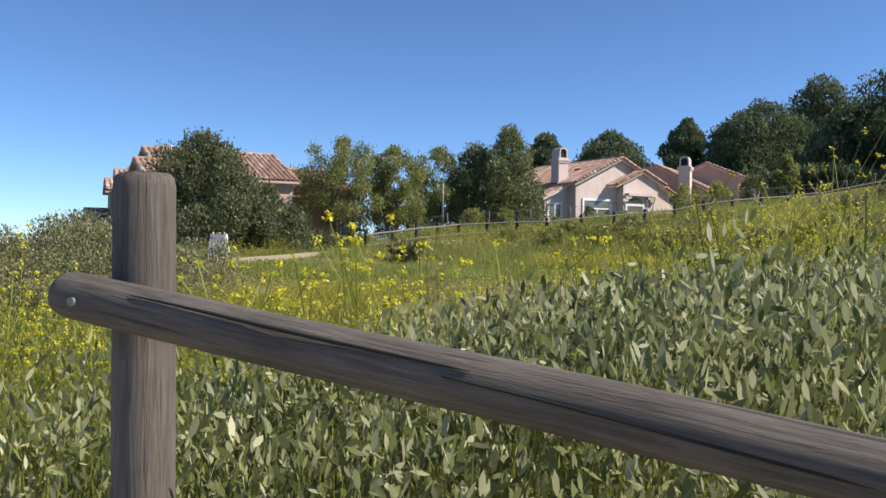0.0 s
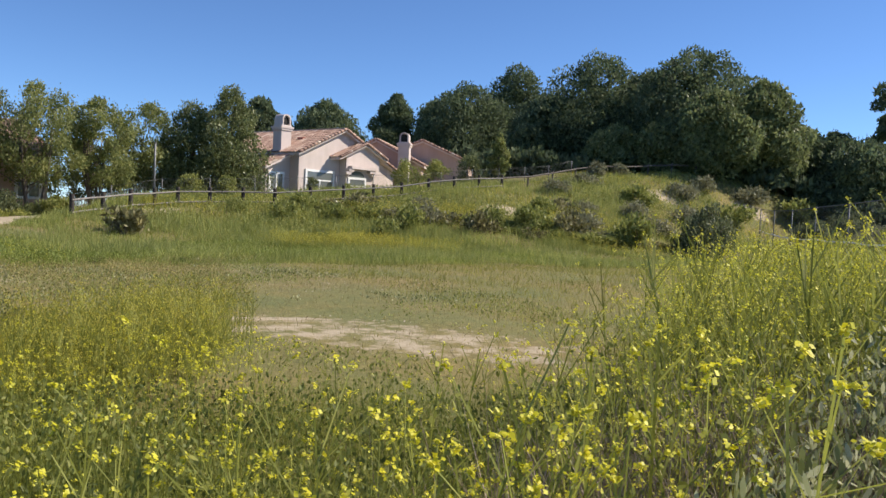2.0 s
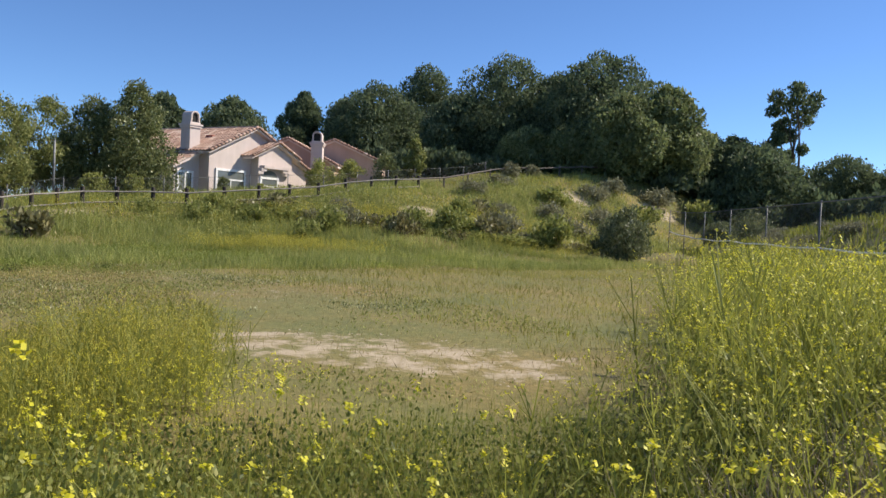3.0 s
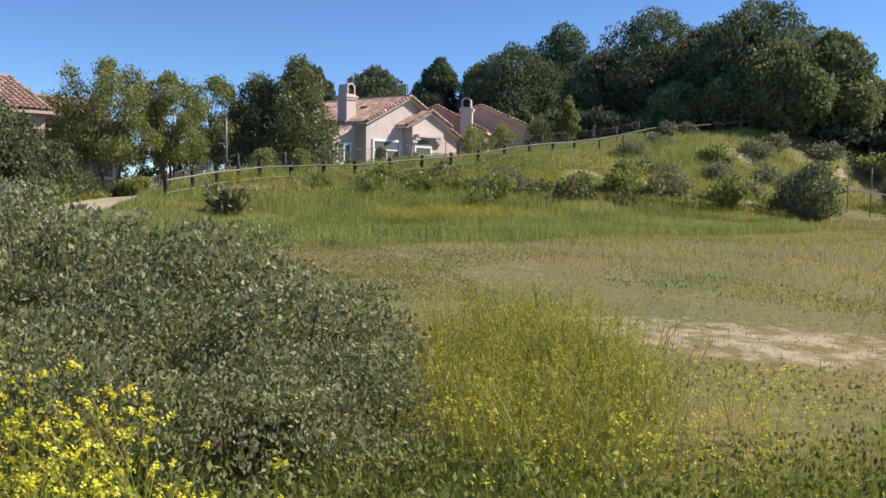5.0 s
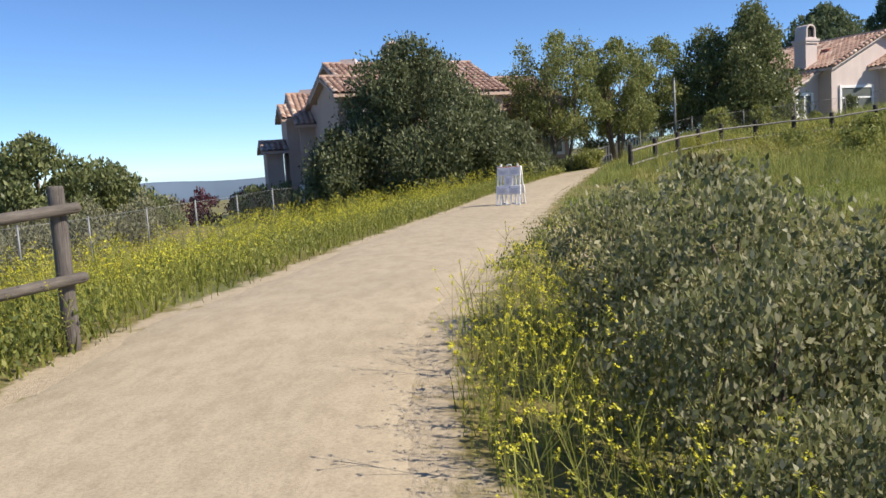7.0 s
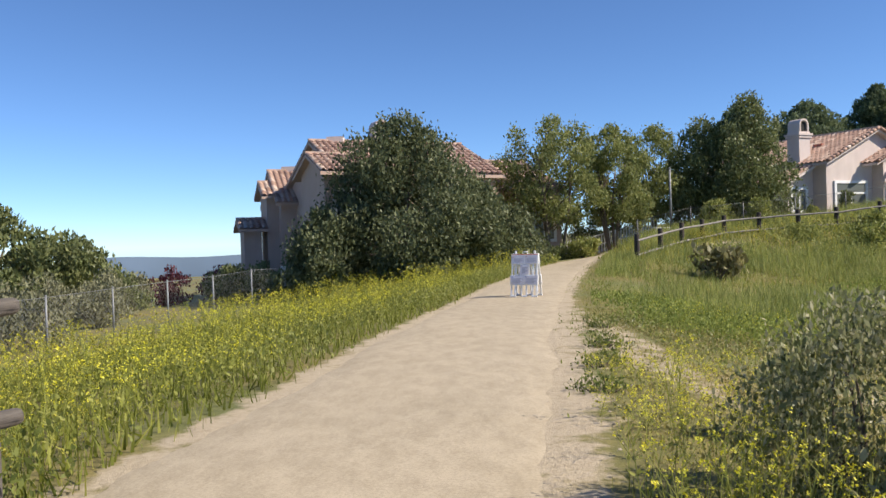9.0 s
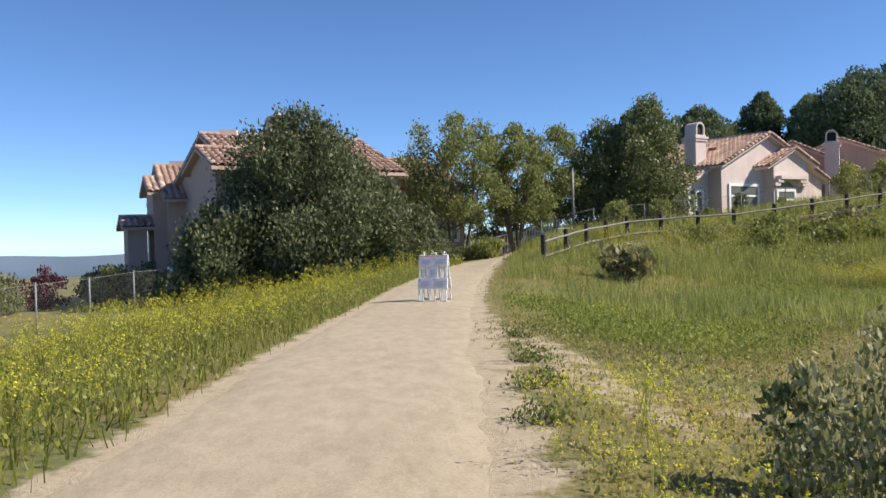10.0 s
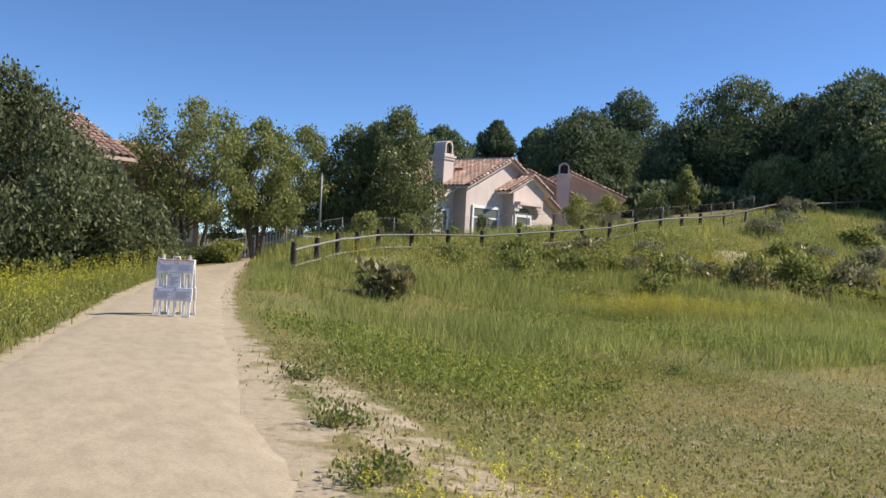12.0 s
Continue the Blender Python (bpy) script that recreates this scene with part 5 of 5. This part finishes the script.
# slope
p = sample(120000, 4, 62, 3, 30, lambda x, y: meadow(x, y) & (y > np.interp(x, [4, 10, 28, 45, 62], [4, 6, 6, 12, 16])) & dirt_gap(x, y))
grass("rough green grass on the slope", p[::2], 0.17, M_SHORT, 1.1, 0.5, 0.6, False)
grass("lush green grass on the slope", p[1::2], 0.18, M_LUSH, 1.1, 0.5, 0.6, False)
p = sample(22000, 5, 60, 2, 29, lambda x, y: meadow(x, y) & (y > np.interp(x, [4, 10, 28, 45, 62], [6, 8, 8, 14, 18])) & dirt_gap(x, y) & patchy(x, y, 0.28, 0.1, 9.0))
grass("yellow flowering weeds on the slope", p, 0.28, M_OCHRE, 1.2, 0.4, 0.4, False)
p = sample(30000, 20, 60, -30, 14, lambda x, y: (berm_frame(x, y)[1] > 1.0) & (berm_frame(x, y)[1] < 16))
grass("dull grass on the bank behind the court fence", p, 0.4, M_GRASS, 1.6, 0.5, 0.35, False)
p = sample(70000, 10, 44, -24, 6, lambda x, y: (berm_frame(x, y)[1] < 1.0) & meadow(x, y))
grass("green grass before the court fence", p, 0.12, M_SHORT, 0.8, 0.5, 0.55, False)

# mustard beside the saltbush and in the near meadow
strip_zone = lambda x, y: (right_of(x, y) > -0.25) & (right_of(x, y) < 0.95) & (y < -12.3)
p = sample(9000, -2, 5, -23.5, -12.3, lambda x, y: strip_zone(x, y) & (rng.uniform(0, 1, len(x)) < np.where(y > -14.5, 0.12, 0.42)) & (right_of(x, y) + rng.uniform(0, 0.5, len(x)) > np.where(y > -15, 0.6, 0.47)))
mustard("yellow mustard spilling over the trail's edge", p, 0.46, 0.4, 0.0075, 6, None, 9)
p = sample(9000, -1.5, 2.4, -13.6, -8.5, lambda x, y: (right_of(x, y) > 0.15) & (np.hypot((x - 0.7) / 1.7, (y + 11.8) / 2.1) + rng.normal(0, 0.15, len(x)) < 1.0))
mustard("low yellow mustard patch by the trail", p[:260], 0.17, 0.4, 0.008, 5, None, 7)
p = sample(26000, -2.4, 9, -27, -14.5, lambda x, y: (right_of(x, y) > 0.15) & (right_of(x, y) < 3.0) & dirt_gap(x, y) & (np.hypot(x - 2.2, y + 17.0) > 1.6))
grass("green grass along the trail", p, 0.22, M_GRASS, 0.8)
bank = lambda x, y: (np.hypot((x - 8.9) / 4.6, (y + 26.0) / 2.7) + rng.normal(0, 0.08, len(x)) < 1.0) & ((x - 5.3) * 0.53 + (y + 27.35) * 0.85 > 0.05) & (y + 26.4 < 0.55 * (x - 3.72))
near = lambda x, y: (right_of(x, y) > 0.25) & (right_of(x, y) < np.where(y < -22, 3.4, 1.2)) & (y < -21.2) & (y > -26.9) & ~bank(x, y)
p = sample(9000, 0, 9, -27, -19, lambda x, y: near(x, y) & (y > -26.2) & (right_of(x, y) > 0.7) & ((y < -23.2) | (right_of(x, y) < 1.0)))
mustard("tall yellow mustard beside the trail", p[:160], 0.62, 0.45, 0.0105, 4, None, 14)
p = sample(60000, 0, 12, -27, -19, lambda x, y: near(x, y))
grass("tall green grass beside the trail", p[:24000], 0.40, M_GRASS, 0.26, 0.5, 0.45)
ochre_zone = lambda x, y: np.hypot(((x - 4.55) * 0.5 + (y + 18.7) * 0.866) / 2.3, ((x - 4.55) * 0.866 - (y + 18.7) * 0.5) / 0.95) + rng.normal(0, 0.14, len(x)) < 1
p = sample(16000, 2, 8, -21.5, -15.5, ochre_zone)
mustard("ochre yellow weeds beside the saltbush", p[:1500], 0.5, 0.35, 0.008, 8, M_OCHRE)
p = sample(5000, 3, 8, -21.5, -15.5, lambda x, y: np.hypot((x - 4.1) / 1.6, (y + 19.9) / 1.3) + rng.normal(0, 0.12, len(x)) < 1)
mustard("yellow mustard beside the saltbush", p[:260], 0.42, 0.35, 0.009, 5, None, 8)

# the tall mustard stand and the broad-leaved bank past the log fence
stand = lambda x, y: (x > 5.6) & (right_of(x, y) > 1.8) & (y + rng.normal(0, 0.6, len(x)) < -25.2 + 0.82 * (x - 4.2)) & (y > -29 + 0.2 * (x - 6))
p = sample(16000, 6, 20, -28, -14, lambda x, y: stand(x, y) & ~bank(x, y))
p = p[:4600]
far_side = p[:, 0] > 8.2
mustard("tall yellow mustard stand in the meadow", p[far_side], 1.05, 0.35, 0.012, 9, None, 5)
mustard("knee-high mustard at the edge of the stand", p[~far_side][:700], 0.72, 0.35, 0.01, 7, None, 6)
p = sample(60000, 5, 20, -28, -14, lambda x, y: stand(x, y) & ~bank(x, y))
grass("tall grass under the mustard", p[:20000], 0.40, M_GRASS, 0.3, 0.5, 0.45)
p = sample(140000, 4, 14, -30, -21, bank)[:30000]
p = np.repeat(p, 3, 0)
p[:, 2] += 0.1 + np.interp(p[:, 0], [5.2, 7.0, 9.5], [0.48, 0.66, 0.62]) * rng.uniform(0, 1, len(p)) ** 0.8 * (1 + 0.16 * wavy(p[:, 0], p[:, 1], 2.4) + 0.2 * wavy(p[:, 0], p[:, 1], 9.0, 3.0))
p[:, :2] += rng.normal(0, 0.03, (len(p), 2))
V, F = spread(BROAD_V, BROAD_F, p, turned(len(p), 0.8, 0.05, 0.5))
tagged(bulk("broadleaf_bank", V, F, M_BROAD), "dense bank of grey-green broad-leaved weeds", "weeds", kind="stuff")
q = p[::16].copy()
q[:, 2] = ground_z(q[:, 0], q[:, 1])
grass("stems inside the broad-leaved bank", q, 0.55, M_STEM, 0.3, 0.3, 0.25)

open_soil = lambda x, y: (bare_soil(x, y) > 0.22) & (right_of(x, y) > 0.3)
p = sample(16000, -1, 13, -21, 2, open_soil)
grass("dry flattened straw on the open soil", p[:5200], 0.07, M_DRY, 0.8, 0.5, 1.2, False, "dry_grass")
p = sample(9000, -1, 12, -21, 0, open_soil)[:600]
STONE_V = np.array([(1, 0, 0), (0, 1, 0), (-1, 0, 0), (0, -1, 0), (0.1, 0.1, 0.7)])
V, F = spread(STONE_V, np.array([(0, 1, 4), (1, 2, 4), (2, 3, 4), (3, 0, 4)]), p, turned(len(p), 0.2, 0.014, 0.6))
tagged(bulk("clods", V, F, M_STONE), "small pale clods and pebbles on the soil", "pebbles", kind="stuff")
p = sample(3000, -4, 5, -27, 12, lambda x, y: np.abs(x - trail_mid(y)) < trail_half(y) - 0.05)[:420]
p[:, 2] += 0.022
V, F = spread(STONE_V, np.array([(0, 1, 4), (1, 2, 4), (2, 3, 4), (3, 0, 4)]), p, turned(len(p), 0.2, 0.011, 0.6))
tagged(bulk("pebbles", V, F, M_STONE), "small loose pebbles on the trail", "pebbles", kind="stuff")

def leafy(label, p, height, leaf, mat):
    p = p.copy()
    p[:, 2] += rng.uniform(0.0, height, len(p))
    V, F = spread(LEAF_V, LEAF_F, p, turned(len(p), 0.9, leaf, 0.45))
    tagged(bulk("leafy_weeds", V, F, mat), label, "weeds", kind="stuff")


p = sample(60000, -6, 4, -22, 14, lambda x, y: (left_of(x, y) > 0.0) & (left_of(x, y) < 1.6) & patchy(x, y, 0.8, -0.1, 8.0))
leafy("leafy low weeds along the verge", p[:22000], 0.30, 0.05, M_SCRUB)
p = sample(60000, 0, 8, -27, -20.5, lambda x, y: (right_of(x, y) > 0.4) & (right_of(x, y) < 4.0) & patchy(x, y, 1.0, -0.2, 3.0))
leafy("leafy undergrowth among the mustard", p[:30000], 0.40, 0.036, M_SCRUB)
p = sample(60000, 0.5, 12, -22, 3, lambda x, y: (right_of(x, y) > 0.3) & (bare_soil(x, y) < 0.3) & patchy(x, y, 0.7, 0.3, 2.0))
leafy("small flat weeds in the dry meadow", p[:24000], 0.04, 0.042, M_SCRUB)

p = sample(90000, -11, 3, -24, 16, lambda x, y: (left_of(x, y) > 0.1) & (left_of(x, y) < 7.0))
grass("thick low verge grass", p[:34000], 0.17, M_GRASS, 0.9, 0.5, 0.45, False)

p = sample(5000, 2.5, 9, -27, -20, lambda x, y: (right_of(x, y) > 0.9) & (right_of(x, y) < 3.2) & (y > -26) & (y < -23.4))
mustard("tall mustard stalks with bright flower heads", p[:34], 0.92, 0.25, 0.0125, 4, None, 18)

p = sample(30000, 2.2, 8, -23.8, -20.4, lambda x, y: (right_of(x, y) > 0.8) & (np.hypot(x - 2.6, y + 19.6) > 1.3) & patchy(x, y, 0.7, -0.2, 11.0))
grass("fresh green grass tufts before the bare soil", p[:9000], 0.26, M_GRASS, 0.3, 0.5, 0.4)
# soft leafy growth over the belt and the slope
p = sample(150000, 1.0, 26, -5.5, 9, lambda x, y: (right_of(x, y) > 0.5) & (y > -4.5 + 0.22 * np.abs(x - 6)) & patchy(x, y, 0.42, 0.35, 13.0))
leafy("soft bright green plants across the meadow", p[:34000], 0.16, 0.055, M_LUSH)
p = sample(150000, 7, 46, 5, 25, lambda x, y: (y > np.interp(x, [4, 10, 28, 45, 62], [7, 9, 8, 13, 18])) & dirt_gap(x, y) & patchy(x, y, 0.33, 0.55, 15.0))
leafy("rough leafy weeds on the slope", p[:26000], 0.42, 0.10, M_SCRUB)
p = sample(40000, 0.3, 12, -14, -3, lambda x, y: (right_of(x, y) > 0.25) & patchy(x, y, 0.8, 0.75, 17.0))
leafy("low brown-green weeds in the dry meadow", p[:12000], 0.06, 0.04, M_BROAD)
p = sample(30000, 8, 34, 4, 16, lambda x, y: dirt_gap(x, y) & patchy(x, y, 0.3, 0.6, 19.0))
mustard("yellow mustard scattered over the slope", p[:3600], 0.45, 0.4, 0.02, 4, M_OCHRE, 4)

# undergrowth that fills the mustard stand, and the dead twiggy growth at its near edge
p = sample(90000, 4, 16, -27.5, -15, lambda x, y: stand(x, y) & ~bank(x, y))
leafy("fine leafy undergrowth in the mustard stand", p[:56000], 0.78, 0.036, M_STEM)
p = sample(30000, 5, 9, -27, -22, lambda x, y: np.hypot((x - 6.6) / 1.1, (y + 24.6) / 0.8) + rng.normal(0, 0.15, len(x)) < 1)
grass("dead brown twiggy growth among the weeds", p[:2600], 0.62, M_TWIG, 0.18, 0.5, 0.5, True, "dry_grass")
# leafy clump by the trail's bend
p = sample(30000, 1, 6, -8.5, -2.5, lambda x, y: np.hypot((x - 3.0) / 1.7, (y + 5.4) / 1.9) + rng.normal(0, 0.18, len(x)) < 1)
leafy("soft green leafy clump in the meadow", p[:9000], 0.24, 0.045, M_LUSH)
mustard("pale mustard over the leafy clump", p[:150], 0.34, 0.35, 0.008, 4, None, 4)

p = sample(16000, -0.5, 3.2, -22.4, -19.4, lambda x, y: (right_of(x, y) > 0.15) & (y + 22.4 < 0.9 * (2.6 - np.abs(x - 0.9))))
mustard("bright yellow mustard before the saltbush", p[p[:, 0] < 1.5][:110], 0.5, 0.35, 0.0095, 5, None, 12)
leafy("leafy green growth under the mustard", p[:9000], 0.34, 0.038, M_LUSH)
# green weeds between the trail and the open soil
fill = lambda x, y: (right_of(x, y) > 0.7) & (y + 0.35 * wavy(x, y, 1.2) < -20.9 - 0.25 * (x - 5)) & (y > -26.2) & ~bank(x, y) & (np.hypot(x - 2.2, y + 19.4) > 1.5)
p = sample(120000, 2.2, 9.5, -26.2, -20, fill)
leafy("dense green leafy weeds beside the trail", p[:42000], 0.36, 0.034, M_WEED)
grass("fine green grass among the weeds", p[42000:60000], 0.34, M_GRASS, 0.22, 0.5, 0.45)
mustard("small yellow mustard among the weeds", p[60000:60240], 0.46, 0.35, 0.008, 4, None, 8)
p = sample(90000, -10, 3, -24, 15, lambda x, y: (left_of(x, y) > 0.3) & (left_of(x, y) < 6.5) & patchy(x, y, 0.6, -0.6, 21.0))
leafy("soft green undergrowth along the verge", p[:34000], 0.32, 0.05, M_STEM)

# weeds round the foot of the two-rail fence
p = sample(9000, -5.2, -3.6, -17.6, -14.2, lambda x, y: left_of(x, y) > 0.02)
leafy("leafy weeds round the fence foot", p[:3600], 0.42, 0.045, M_WEED)
mustard("ochre flowering weeds round the fence foot", p[3600:3720], 0.5, 0.3, 0.012, 6, M_OCHRE)

# brown-green mat of low weeds beside the trail
p = sample(120000, -1.5, 9, -14, 1, lambda x, y: (right_of(x, y) > 0.35) & (right_of(x, y) < 8) & (rng.uniform(0, 1, len(x)) < 1.0 - 1.3 * bare_soil(x, y)) & (y < -3.5 + 0.1 * x))
leafy("low brown-green mat of weeds", p[:30000], 0.035, 0.034, M_THATCH)
leafy("small green weeds in the mat", p[30000:40000], 0.04, 0.034, M_SCRUB)
p = sample(9000, -3, 5, -13, 14, lambda x, y: (right_of(x, y) > -0.1) & (right_of(x, y) < 0.45) & patchy(x, y, 0.9, 0.2, 5.0))
leafy("straggling weeds at the trail's edge", p[:2600], 0.06, 0.038, M_SCRUB)
# soft feathery grass in drifts across the hollow and up the slope
p = sample(160000, 2, 32, -5, 14, lambda x, y: (right_of(x, y) > 0.6) & (y > -4.6 + 0.2 * np.abs(x - 8)) & patchy(x, y, 0.55, 0.15, 23.0))
grass("soft feathery green grass in drifts", p[:42000], 0.30, M_FEATHER, 0.5, 0.5, 0.5, False)
p = sample(120000, 6, 50, 7, 26, lambda x, y: dirt_gap(x, y) & (y > np.interp(x, [6, 10, 28, 50], [8, 9, 8, 14])) & patchy(x, y, 0.5, 0.0, 27.0))
grass("soft knee-high growth over the slope", p[:36000], 0.46, M_FEATHER, 0.45, 0.5, 0.5, False)

# a few tall stalks that overtop the bank
p = sample(400, 7.9, 8.5, -25.8, -25.3, lambda x, y: x > 0)
mustard("tall branching mustard stalks above the weeds", p[:3], 1.35, 0.12, 0.013, 9, None, 10)
